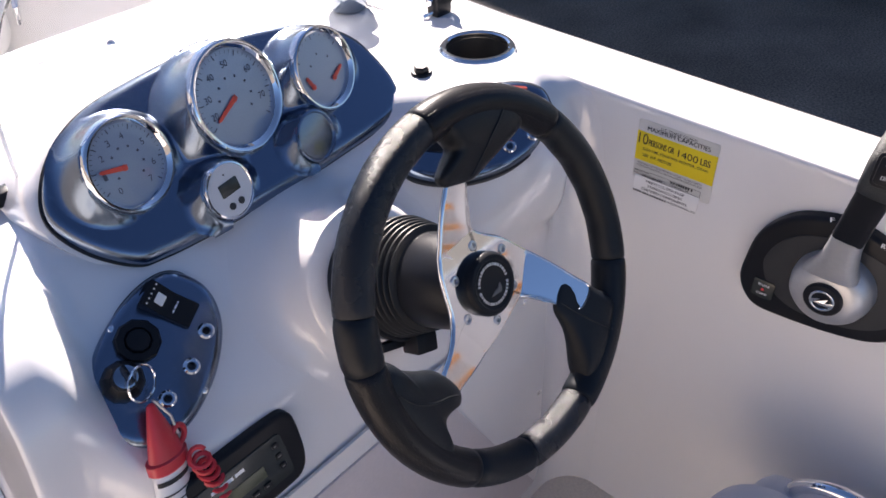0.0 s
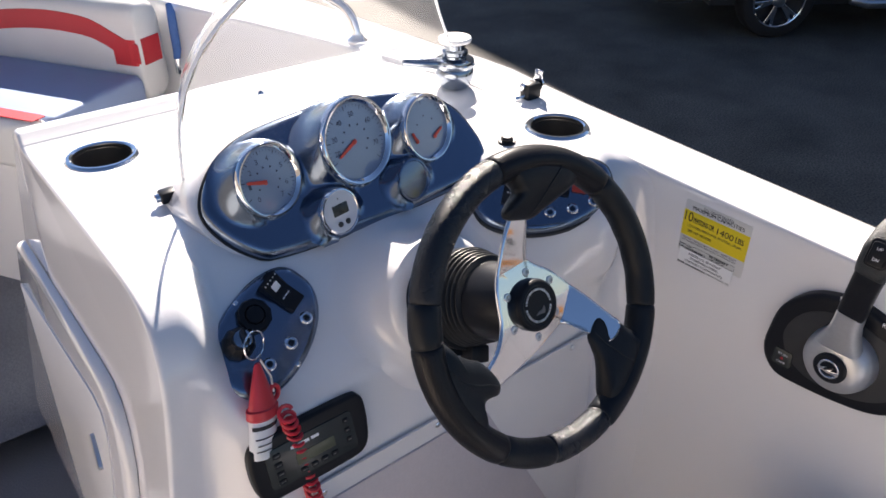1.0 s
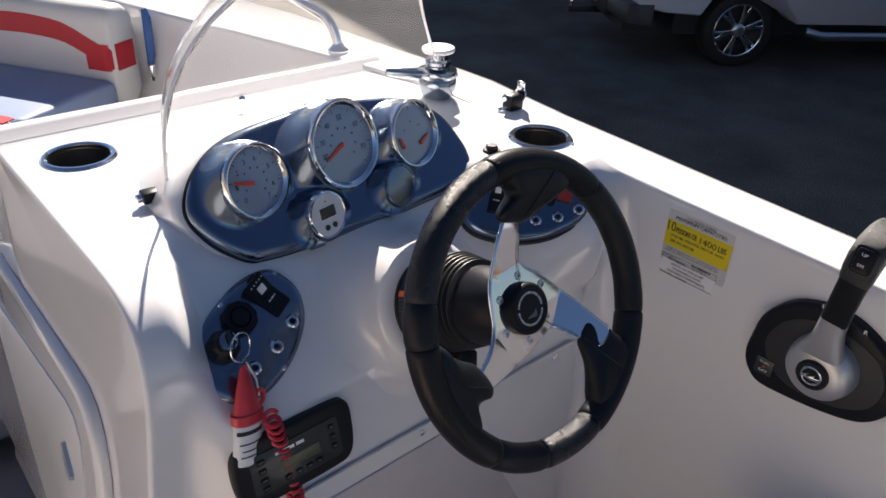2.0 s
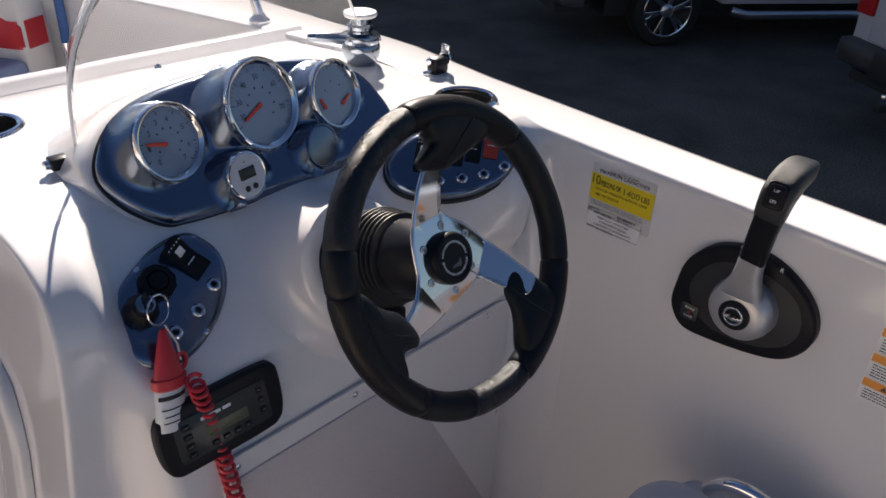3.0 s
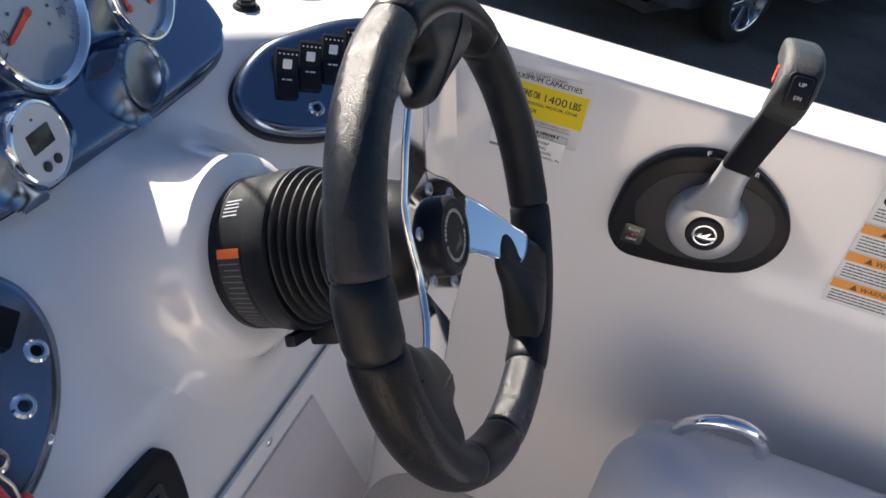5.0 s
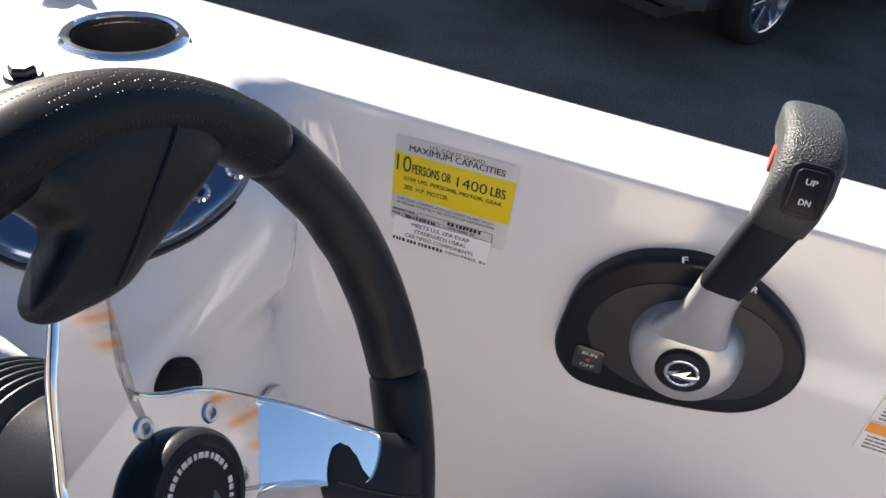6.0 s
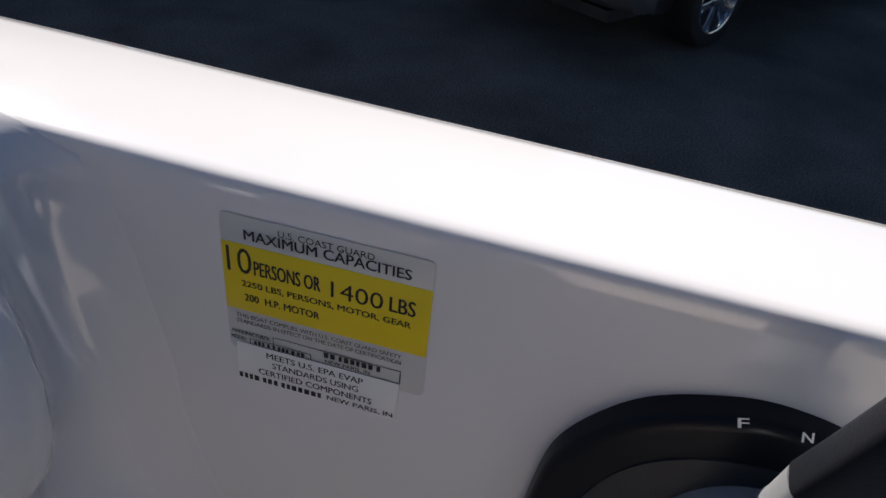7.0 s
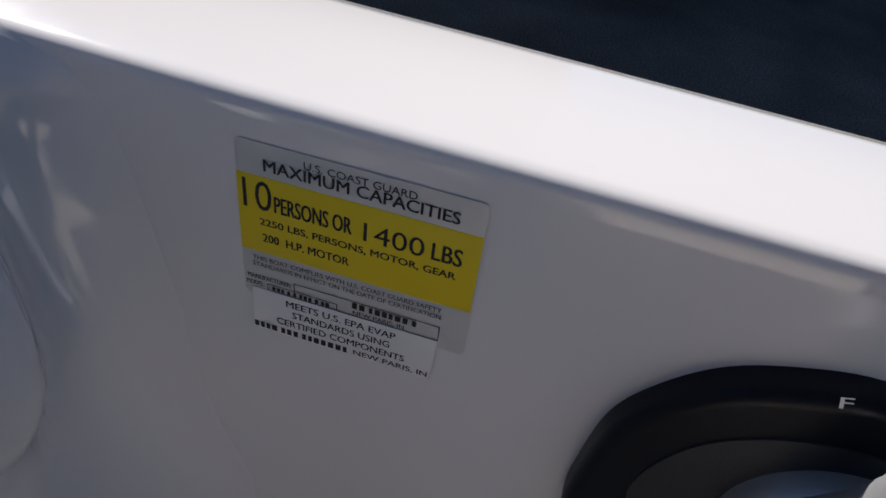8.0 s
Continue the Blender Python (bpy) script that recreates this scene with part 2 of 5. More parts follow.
def cut(ob, bm_cutter, tolerant=False):
    """Cuts a shape out of ob for good."""
    finish(bm_cutter, False)
    me = bpy.data.meshes.new("cutter")
    bm_cutter.to_mesh(me)
    bm_cutter.free()
    c = new("cutter", me)
    md = ob.modifiers.new("cut", "BOOLEAN")
    md.operation, md.object, md.solver, md.use_hole_tolerant = "DIFFERENCE", c, "EXACT", tolerant
    bpy.context.view_layer.update()
    done = bpy.data.meshes.new_from_object(ob.evaluated_get(bpy.context.evaluated_depsgraph_get()))
    ob.modifiers.clear()
    old = ob.data
    ob.data = done
    bpy.data.meshes.remove(old)
    bpy.data.objects.remove(c)
    bpy.data.meshes.remove(me)


def text_mesh(words, size, extrude=0.0002):
    cu = bpy.data.curves.new("words", "FONT")
    cu.body, cu.size, cu.align_x, cu.align_y, cu.extrude = words, size, "CENTER", "CENTER", extrude
    cu.resolution_u = 3
    tmp = bpy.data.objects.new("words", cu)
    scene.collection.objects.link(tmp)
    bpy.context.view_layer.update()
    me = bpy.data.meshes.new_from_object(tmp.evaluated_get(bpy.context.evaluated_depsgraph_get()))
    bpy.data.objects.remove(tmp)
    bpy.data.curves.remove(cu)
    return me


def lettering(words, x, y, width, height, mat, parent, z=0.0004, turn=0.0, name="lettering", bold=True):
    """Words centred on (x, y) of the parent, stretched to a width and height."""
    me = text_mesh(words, 1.0, 0.0)
    xs = [v.co.x for v in me.vertices]
    ys = [v.co.y for v in me.vertices]
    w, h = max(xs) - min(xs), max(ys) - min(ys)
    cx, cy = (max(xs) + min(xs)) / 2, (max(ys) + min(ys)) / 2
    for v in me.vertices:
        v.co = Vector(((v.co.x - cx) * width / w, (v.co.y - cy) * height / h, 0))
    bm = bmesh.new()
    bm.from_mesh(me)
    if bold:
        double = bmesh.ops.duplicate(bm, geom=bm.verts[:] + bm.edges[:] + bm.faces[:])["geom"]
        bmesh.ops.translate(bm, verts=[g for g in double if isinstance(g, bmesh.types.BMVert)], vec=(height * 0.05, 0, height * 0.006))
    bm.to_mesh(me)
    bm.free()
    me.materials.append(mat)
    ob = new(name, me)
    ob.parent = parent
    ob.matrix_local = pose(x, y, z, 0, 0, turn)
    return ob


def bars(bm, x0, x1, y, h, z, seed, gap=0.25):
    """A line of unreadable print as plain bars."""
    rnd = random.Random(seed)
    x = x0
    while x < x1 - h:
        w = min(rnd.uniform(1.2, 5.0) * h, x1 - x)
        vs = [bm.verts.new(p) for p in ((x, y - h / 2, z), (x + w, y - h / 2, z), (x + w, y + h / 2, z), (x, y + h / 2, z))]
        bm.faces.new(vs)
        x += w + h * (0.5 + gap)
    return bm


# ---- ground ----
GROUND = -1.80
FLOOR = -0.74
bm = bmesh.new()
S = [-600, -60, -15, -5, 0, 3, 6, 10, 20, 60, 600]
vs = [[bm.verts.new((x, y, GROUND)) for x in S] for y in S]
for a, b in zip(vs, vs[1:]):
    for i in range(len(S) - 1):
        bm.faces.new((a[i], a[i + 1], b[i + 1], b[i]))
tagged(part("ground", bm, ASPHALT, smooth=False), "dark grey asphalt of a parking lot", "ground", kind="structure")

# tall plain unseen building, added beyond the parked trucks; its shade covers them
bm = bmesh.new()
box(bm, 12.5, 24.5, 1.0, 60.0, GROUND, GROUND + 14.05)
for v in bm.verts:
    v.co.x += 0.17 * (v.co.y - 2.0)
tagged(part("building", bm, WALL_PAINT, smooth=False), "tall plain unseen building added to shade the parking lot", "building", kind="structure")

# unseen low plain building closing the lot's other side, added for reflections and bounce
bm = bmesh.new()
box(bm, -27.0, -15.0, -22.0, 34.0, GROUND, GROUND + 6.5)
tagged(part("unseen_low_building", bm, BRICK_PAINT, smooth=False), "unseen long low brown building added for reflections and warm bounce", "building", kind="structure")

# ---- the hull: gunwale, inner liner and outer side, swept from stern to bow ----
CENTRE = -1.06


def gunwale_z(y):
    return 0.035 + 0.018 * min(y, 0.3) + 0.003 * smoothstep(0.05, 0.25, y) + 0.03 * max(0.0, y - 0.3)


def edge_x(y):
    """Inner face of the starboard liner; it runs straight past the helm and then in towards the bow."""
    t = max(0.0, y - 0.5)
    return -0.36 * t * t / (t + 0.15)


def hull_section(y):
    x, g = edge_x(y), gunwale_z(y)
    w = 0.11 * smoothstep(0.55, 1.3, y) * (1 - smoothstep(2.2, 3.1, y)) + 0.025 * min(max(y, -0.6), 0.08) + 0.018 * smoothstep(0.25, 0.6, y)
    keel = -1.42 + 0.85 * smoothstep(1.6, 3.6, y)
    side = [(max(x + dx, CENTRE + 0.0), y, max(z, keel)) for dx, z in (
        (-0.02, -0.80), (0.0, -0.74), (0.0, -0.55), (0.0, -0.30), (0.0, -0.1), (0.0, g - 0.012), (0.0005, g - 0.0065), (0.002, g - 0.0028), (0.005, g - 0.0010), (0.010, g - 0.0003), (0.055 + w / 2, g + 0.0005),
        (0.096 + w, g), (0.106 + w, g - 0.002), (0.112 + w, g - 0.007), (0.115 + w, g - 0.020), (0.115 + w, g - 0.07), (0.100 + w, g - 0.10), (0.097 + w, g - 0.4), (0.02, -1.0), (-0.35, -1.22))]
    return side + [(CENTRE, y, keel)]


ys = [-2.6, -1.6, -1.0, -0.6, -0.3, 0.0, 0.15, 0.3, 0.4, 0.5, 0.58, 0.66, 0.74, 0.82, 0.9, 1.0, 1.1, 1.3, 1.5, 1.7, 1.9, 2.1, 2.3, 2.5, 2.7, 2.85, 3.0, 3.1, 3.3, 3.45, 3.6]
bm = bmesh.new()
loft(bm, [hull_section(y) for y in ys], close=False)
hull_side = tagged(part("hull_starboard", bm, GELCOAT, angle=60), "glossy white gelcoat boat side with a rounded gunwale", "boat hull", kind="structure")
# unseen after side and transom are dark to keep bounced light off the dash
bm = bmesh.new()
loft(bm, [[(2 * CENTRE - x, yy, z) for x, yy, z in hull_section(y)] for y in (-2.6, -1.6, -1.05)], close=False)
tagged(part("hull_port_aft", bm, SINK_GREY, angle=60), "unseen after side of the boat, dark grey to cut bounced light", "boat hull", kind="structure")
# port side is coloured cream as an unseen reflector warming the helm liner
bm = bmesh.new()
loft(bm, [[(2 * CENTRE - x, yy, z) for x, yy, z in hull_section(y)] for y in [-1.05] + ys[2:]], close=False)
tagged(part("hull_port", bm, CREAM, angle=60), "boat side with a rounded gunwale, cream to bounce warm light", "boat hull", kind="structure")
bm = bmesh.new()
box(bm, 2 * CENTRE - 0.05, 0.05, -2.6, -2.52, -1.2, 0.0)
tagged(part("transom", bm, SINK_GREY, smooth=False), "unseen transom closing the cockpit, dark grey to cut bounced light", "boat hull", kind="structure")
# plain trailer bunks and axle that carry the hull
trailer = thing("boat_trailer", Matrix.Translation((CENTRE, 0, GROUND)), "plain grey steel boat trailer under the hull", "trailer")
for sx in (-1, 1):
    bm = bmesh.new()
    box(bm, sx * 0.42 - 0.05, sx * 0.42 + 0.05, -2.5, 1.4, 0.45, 0.62, 0.01)
    part("bunk", bm, DARK_TRIM, trailer, "dark carpeted bunk")
    bm = bmesh.new()
    lathe(bm, [(0.16, -0.09), (0.30, -0.10), (0.33, -0.06), (0.33, 0.06), (0.30, 0.10), (0.16, 0.09)], 36)
    part("wheel", bm, TYRE, trailer, "black tyre", m=pose(sx * 0.95, -1.0, 0.33, 0, 90, 0))
for y in (-2.2, -1.0, 0.9):
    bm = bmesh.new()
    box(bm, -0.9, 0.9, y - 0.04, y + 0.04, 0.30, 0.46, 0.005)
    part("cross_beam", bm, STEEL, trailer)
bm = bmesh.new()
box(bm, -0.04, 0.04, 0.8, 4.4, 0.34, 0.44, 0.005)
part("tongue", bm, STEEL, trailer)
bm = bmesh.new()
tube(bm, [(0, 4.3, 0.0), (0, 4.3, 0.5)], 0.03, 12)
part("jack_stand", bm, STEEL, trailer)
# footwell floor, and the raised walk-through to the bow
# the floor's tan is chosen to bounce warm light onto the liner
bm = bmesh.new()
box(bm, 2 * CENTRE - 0.01, 0.01, -1.05, 0.1, FLOOR - 0.05, FLOOR)
tagged(part("cockpit_floor", bm, FLOOR_PAINT, smooth=False), "pale gelcoat cockpit floor", "floor", kind="structure")
# added unseen block; dark, so little light bounces forward from astern
bm = bmesh.new()
box(bm, 2 * CENTRE - 0.01, 0.01, -2.55, -1.054, FLOOR - 0.05, FLOOR + 0.10, 0.01)
tagged(part("stern_light_block", bm, SINK_GREY, smooth=False), "unseen raised dark grey block added to cut bounced light", "floor", kind="structure")
bm = bmesh.new()
box(bm, 2 * CENTRE - 0.01, -0.76, 0.06, 1.3, FLOOR - 0.05, -0.56, 0.01)
tagged(part("floor", bm, CARPET, smooth=False), "dark grey carpeted walk-through floor", "floor", kind="structure")
bm = bmesh.new()
loft(bm, [[(2 * CENTRE - edge_x(y) - 0.01, y, -0.505), (edge_x(y) + 0.01, y, -0.505)] for y in (0.74, 1.0, 1.3, 1.7, 2.1, 2.5, 2.8, 3.1, 3.4)], close=False)
tagged(part("bow_floor", bm, CARPET, smooth=False), "dark grey carpeted bow floor", "floor", kind="structure")

# ---- helm console ----
DECK = 0.045
PORT = -0.71


def face_shift(x, y, z):
    """The right end of the dash swings aft and runs into the side wall in a round corner."""
    y -= 0.172 * smoothstep(-0.25, -0.03, x) * smoothstep(-0.17, 0.0, z)
    u = min(1.0, max(0.0, (x + 0.070) / 0.0704))
    return y - 0.070 * smoothstep(0.046, 0.024, z) * (1 - math.sqrt(max(0.0, 1 - u * u)))


# dash section, bow to footwell, and the fuller section of its port wing
PROFILE = [(0.755, -0.10), (0.752, 0.03), (0.745, 0.055), (0.730, 0.064), (0.712, 0.060), (0.700, 0.047), (0.66, DECK), (0.60, DECK), (0.45, DECK), (0.36, DECK), (0.315, DECK), (0.292, 0.043), (0.274, 0.036), (0.255, 0.024), (0.235, 0.010), (0.20, -0.018), (0.165, -0.050), (0.13, -0.081),
           (0.110, -0.100), (0.100, -0.114), (0.094, -0.130), (0.081, -0.18), (0.067, -0.225), (0.067, -0.40), (0.067, FLOOR - 0.03)]
WING = PROFILE[:10] + [(0.30, 0.0448), (0.255, 0.0435), (0.225, 0.040), (0.198, 0.033), (0.175, 0.021), (0.157, 0.004), (0.144, -0.017), (0.136, -0.042), (0.131, -0.070), (0.129, -0.095), (0.127, -0.125), (0.124, -0.18), (0.12, -0.225), (0.115, -0.40), (0.11, FLOOR - 0.03)]
# crisper edge at the starboard end
END = PROFILE[:10] + [(0.316, DECK), (0.312, 0.0435), (0.307, 0.038), (0.302, 0.028), (0.296, 0.014), (0.283, -0.014), (0.248, -0.047), (0.197, -0.079), (0.163, -0.099), (0.143, -0.113), (0.122, -0.129), (0.085, -0.18)] + PROFILE[22:]


def port_x(z):
    return PORT + 0.16 * (z - DECK)


bm = bmesh.new()
cols = sorted(set([i / 40 for i in range(41)] + [*[1 - (0.0044 + 0.070 * (1 - math.sin(radians(7.5 * i)))) / 0.714 for i in range(13)], 0.012, 0.025, 0.0375, 0.0625, 0.0875, 0.1125, 0.1375]))
grid = []
for c in cols:
    row = []
    for (y, z), (wy, wz), (ey, ez) in zip(PROFILE, WING, END):
        x0 = PORT * (1 - c) + 0.004 * c
        k = smoothstep(-0.672, -0.612, x0)
        y, z = wy + (y - wy) * k, wz + (z - wz) * k
        k = smoothstep(-0.085, -0.025, x0)
        y, z = y + (ey - y) * k, z + (ez - z) * k
        x = port_x(z) * (1 - c) + 0.004 * c
        row.append(bm.verts.new((x, face_shift(x, y, z) if y < 0.5 else y, z)))
    grid.append(row)
for a, b in zip(grid, grid[1:]):
    for i in range(len(PROFILE) - 1):
        bm.faces.new((a[i], b[i], b[i + 1], a[i + 1]))
foot = bm.verts.new((port_x(FLOOR), 0.75, FLOOR - 0.03))
bm.faces.new(list(grid[0]) + [foot])
foot2 = bm.verts.new((0.004, 0.75, FLOOR - 0.03))
bm.faces.new((grid[0][0], grid[-1][0], foot2, foot))
bm.faces.new(list(reversed(grid[-1])) + [foot2])
bm.faces.new((foot, foot2, grid[-1][-1], grid[0][-1]))
bm.normal_update()
edges = [e for e in bm.edges if len(e.link_faces) == 2 and e.calc_face_angle(0) > radians(50) and all(v.co.x < -0.6 for v in e.verts) and all(v.co.z > FLOOR + 0.01 for v in e.verts)]
bmesh.ops.bevel(bm, geom=edges, offset=0.022, segments=4, profile=0.5, affect="EDGES", clamp_overlap=True)
console = tagged(part("helm_console", bm, GELCOAT, angle=70), "glossy white gelcoat helm console with a sloping dash", "console", kind="structure")
CUPS = ((-0.622, 0.592), (-0.013, 0.250))
for cx, cy in CUPS:
    hole = bmesh.new()
    lathe(hole, [(0.043, DECK - 0.08), (0.043, DECK + 0.03)], 40)
    bmesh.ops.translate(hole, verts=hole.verts, vec=(cx, cy, 0))
    cut(console, hole)
hole = bmesh.new()
lathe(hole, [(0.0445, DECK - 0.10), (0.0445, DECK + 0.03)], 40)
bmesh.ops.translate(hole, verts=hole.verts, vec=(*CUPS[1], 0))
cut(hull_side, hole, True)

# ---- small repeats ----
def rivet(parent, x, y, z=0.0, r=0.0038, name="rivet"):
    b = bmesh.new()
    lathe(b, [(r, 0), (r, 0.0008), (r * 0.75, 0.0019), (r * 0.3, 0.0024)], 14)
    return part(name, b, CHROME, parent, "bright screw head", m=pose(x, y, z))


def jack(parent, x, y, z=0.0, r=0.0075):
    b = bmesh.new()
    lathe(b, [(r * 1.15, 0), (r * 1.1, 0.003), (r * 0.85, 0.0045), (r * 0.62, 0.0045), (r * 0.55, 0.002)], 20, True, False)
    o = part("breaker_ring", b, CHROME, parent, "chrome ring", m=pose(x, y, z))
    b = bmesh.new()
    lathe(b, [(r * 0.57, 0), (r * 0.57, 0.002), (r * 0.5, 0.003)], 16)
    part("button", b, BLACK, o)
    return o


def rocker(parent, x, y, z, turn, w=0.022, h=0.046, mat=None, lens=True):
    """A rocker switch with a lit-up window, tilted at the top."""
    mat = mat or BLACK
    b = bmesh.new()
    slab(b, rounded(w + 0.004, h + 0.006, 0.002, 3), 0.003, 0.0008)
    o = part("rocker_switch", b, BLACK, parent, "black rocker switch", m=pose(x, y, z, 0, 0, turn))
    b = bmesh.new()
    prof = [(-h / 2, 0.003), (-h / 2, 0.0085), (-h / 2 + 0.004, 0.0095), (-0.002, 0.0085), (0.002, 0.0092), (h / 2 - 0.004, 0.0205), (h / 2, 0.0190), (h / 2, 0.003)]
    loft(b, [[(sx * w / 2, py, pz) for py, pz in prof] for sx in (-1, 1)], True, True, True)
    bmesh.ops.bevel(b, geom=b.edges[:], offset=0.0008, segments=2, affect="EDGES")
    part("rocker", b, mat, o)
    if lens:
        ang = math.degrees(math.atan2(0.0113, h / 2 - 0.006))
        b = bmesh.new()
        slab(b, rounded(w * 0.42, h * 0.2, 0.001, 3), 0.0008, 0.0003)
        part("symbol_window", b, WHITE_FILM, o, "white symbol window", m=pose(0, h * 0.19, 0.0092 + 0.0113 * (h * 0.19 - 0.002) / (h / 2 - 0.006), ang, 0, 0))
        b = bmesh.new()
        bars(b, -w * 0.25, w * 0.25, -h * 0.12, 0.0016, 0.0, 3)
        part("symbol", b, WHITE_INK, o, m=pose(0, 0, 0.0093, -2, 0, 0))
        for i in range(5):
            b = bmesh.new()
            lathe(b, [(0.0009, 0), (0.0009, 0.0008)], 8)
            part("ridge", b, WHITE_INK, o, m=pose((i - 2) * w * 0.2, h / 2 - 0.0065, 0.0190, ang, 0, 0))
    return o


# ---- steering wheel ----
WHEEL_AT = Vector((-0.3590, -0.0693, 0.0305))
wheel_axis = Vector((math.sin(0.031) * math.cos(0.432), -math.cos(0.031) * math.cos(0.432), math.sin(0.432)))
wheel_right = Vector((0, 0, 1)).cross(wheel_axis)
WHEEL = frame_on(WHEEL_AT, wheel_right, wheel_axis.cross(wheel_right))
wheel = thing("steering_wheel", WHEEL, "black leather three-spoke steering wheel with polished spokes", "steering wheel")
RIM_R, RIM_T = 0.1607, 0.0171


def rim_point(a, r=RIM_R, z=0.0):
    return Vector((r * math.cos(radians(a)), r * math.sin(radians(a)), z))


def rim_arc(a0, a1, mat, label="", fat=1.0, ripple=0.0):
    """One leather section of the rim, rounded off into a seam at both ends."""
    b = bmesh.new()
    n = max(6, int(abs(a1 - a0) / 2.5))
    rings = []
    stations = [0.0, 0.004, 0.012] + [i / n for i in range(1, n)] + [0.988, 0.996, 1.0]
    stations = sorted(set(stations))
    for s in stations:
        a = a0 + (a1 - a0) * s
        d = min(s, 1 - s) * abs(radians(a1 - a0)) * RIM_R
        k = fat * (1 - 0.10 * (1 - min(1.0, d / 0.0035)) ** 2)
        c, out = rim_point(a), rim_point(a, 1.0)
        ring = []
        for j in range(24):
            t = 2 * math.pi * j / 24
            wave = 1 + ripple * max(0.0, -math.cos(t)) * math.cos(radians(a) * 26)
            ring.append(c + out * (RIM_T * 0.95 * k * wave * math.cos(t)) + Vector((0, 0, RIM_T * 1.03 * k * math.sin(t))))
        rings.append(ring)
    loft(b, rings, True, True, True)
    return part("rim_section", b, mat, wheel, label)


rim_arc(98, 157, LEATHER, "pebbled black leather")
rim_arc(40, 98, PERFORATED, "perforated black leather", 1.03)
rim_arc(-22, 40, SMOOTH_LEATHER, "smooth black leather", 1.0, 0.055)
rim_arc(-76, -22, SMOOTH_LEATHER, "smooth black leather", 1.04)
rim_arc(-107, -76, LEATHER, "pebbled black leather", 0.98)
rim_arc(-133, -107, SMOOTH_LEATHER, "smooth black leather")
rim_arc(-188, -133, PERFORATED, "perforated black leather", 1.03)
rim_arc(157, 172, SMOOTH_LEATHER, "smooth black leather", 1.03)


def thumb_rest(outline):
    """A leather web that grows out of the rim and wraps the end of a spoke; it thins towards its tip."""
    b = bmesh.new()
    line = spline(outline, True, 6)
    cx, cy = sum(p[0] for p in line) / len(line), sum(p[1] for p in line) / len(line)
    rings = []
    for side in (-1, 1):
        for s in (0.04, 0.25, 0.45, 0.62, 0.76, 0.87, 0.94, 0.98) if side < 0 else (0.995, 0.98, 0.94, 0.87, 0.76, 0.62, 0.45, 0.25, 0.04):
            ring = []
            for x, y in line:
                px, py = cx + (x - cx) * s, cy + (y - cy) * s
                k = 0.40 + 0.60 * smoothstep(0.085, 0.150, math.hypot(px, py))
                ring.append((px, py, side * 0.0165 * k * math.sqrt(1 - s ** 5) - 0.012 * (1 - k)))
            rings.append(ring)
    loft(b, rings, True, True, True)
    return part("thumb_rest", b, SMOOTH_LEATHER, wheel, "black leather thumb rest", angle=80)


RESTS = [
    thumb_rest([(-0.021, 0.113), (-0.017, 0.105), (-0.003, 0.1000), (0.018, 0.0955), (0.036, 0.0995), (0.062, 0.107), (0.086, 0.116), (0.092, 0.128), (0.083, 0.146), (0.042, 0.163), (-0.004, 0.164), (-0.005, 0.147), (0.001, 0.131), (-0.012, 0.121)]),
    thumb_rest([(0.082, -0.042), (0.070, -0.049), (0.059, -0.064), (0.0600, -0.080), (0.0615, -0.094), (0.058, -0.114), (0.053, -0.130), (0.050, -0.145), (0.068, -0.153), (0.105, -0.131), (0.135, -0.101), (0.128, -0.089), (0.113, -0.074), (0.103, -0.058), (0.094, -0.046)]),
    thumb_rest([(-0.083, -0.056), (-0.090, -0.064), (-0.105, -0.061), (-0.116, -0.062), (-0.122, -0.073), (-0.125, -0.092), (-0.142, -0.090), (-0.161, -0.045), (-0.166, 0.004), (-0.154, 0.022), (-0.141, 0.017), (-0.133, 0.004), (-0.116, -0.011), (-0.100, -0.022), (-0.088, -0.040)]),
]


def stitch_line(rest, pts):
    """A raised welt along the face of a thumb rest."""
    line = []
    for x, y in spline(pts, False, 6):
        hit, loc, _, _ = rest.ray_cast(Vector((x, y, 0.06)), Vector((0, 0, -1)))
        if hit:
            line.append(loc + Vector((0, 0, 0.0001)))
    b = bmesh.new()
    tube(b, line, 0.0010, 6)
    part("welt", b, SMOOTH_LEATHER, rest)


bpy.context.view_layer.update()
for rest, pts in zip(RESTS, ([(0.012, 0.101), (0.026, 0.113), (0.042, 0.128), (0.060, 0.140), (0.074, 0.148)], [(0.066, -0.062), (0.076, -0.080), (0.090, -0.100), (0.104, -0.116)], [(-0.090, -0.054), (-0.104, -0.045), (-0.120, -0.037), (-0.139, -0.023), (-0.150, -0.006)])):
    stitch_line(rest, pts)
# polished spoke plate, dished towards the column
star = spline([(0.020, 0.116), (0.000, 0.122), (-0.009, 0.104), (-0.022, 0.083), (-0.034, 0.056), (-0.043, 0.034), (-0.0465, 0.014), (-0.049, -0.004), (-0.057, -0.018), (-0.072, -0.030), (-0.098, -0.042), (-0.106, -0.054), (-0.094, -0.063), (-0.070, -0.0615), (-0.044, -0.060), (-0.020, -0.056),
               (0.004, -0.049), (0.024, -0.042), (0.036, -0.039), (0.053, -0.051), (0.070, -0.073), (0.084, -0.078), (0.101, -0.064), (0.093, -0.047), (0.074, -0.014), (0.054, 0.012), (0.038, 0.029), (0.020, 0.042), (0.010, 0.053), (0.0075, 0.066), (0.011, 0.079), (0.017, 0.097)], True, 8)
HUB_Z = -0.020
SPOKES = [Vector((math.cos(radians(a)), math.sin(radians(a)), 0)) for a in (94, -38, -154)]
FOLD = 0.050


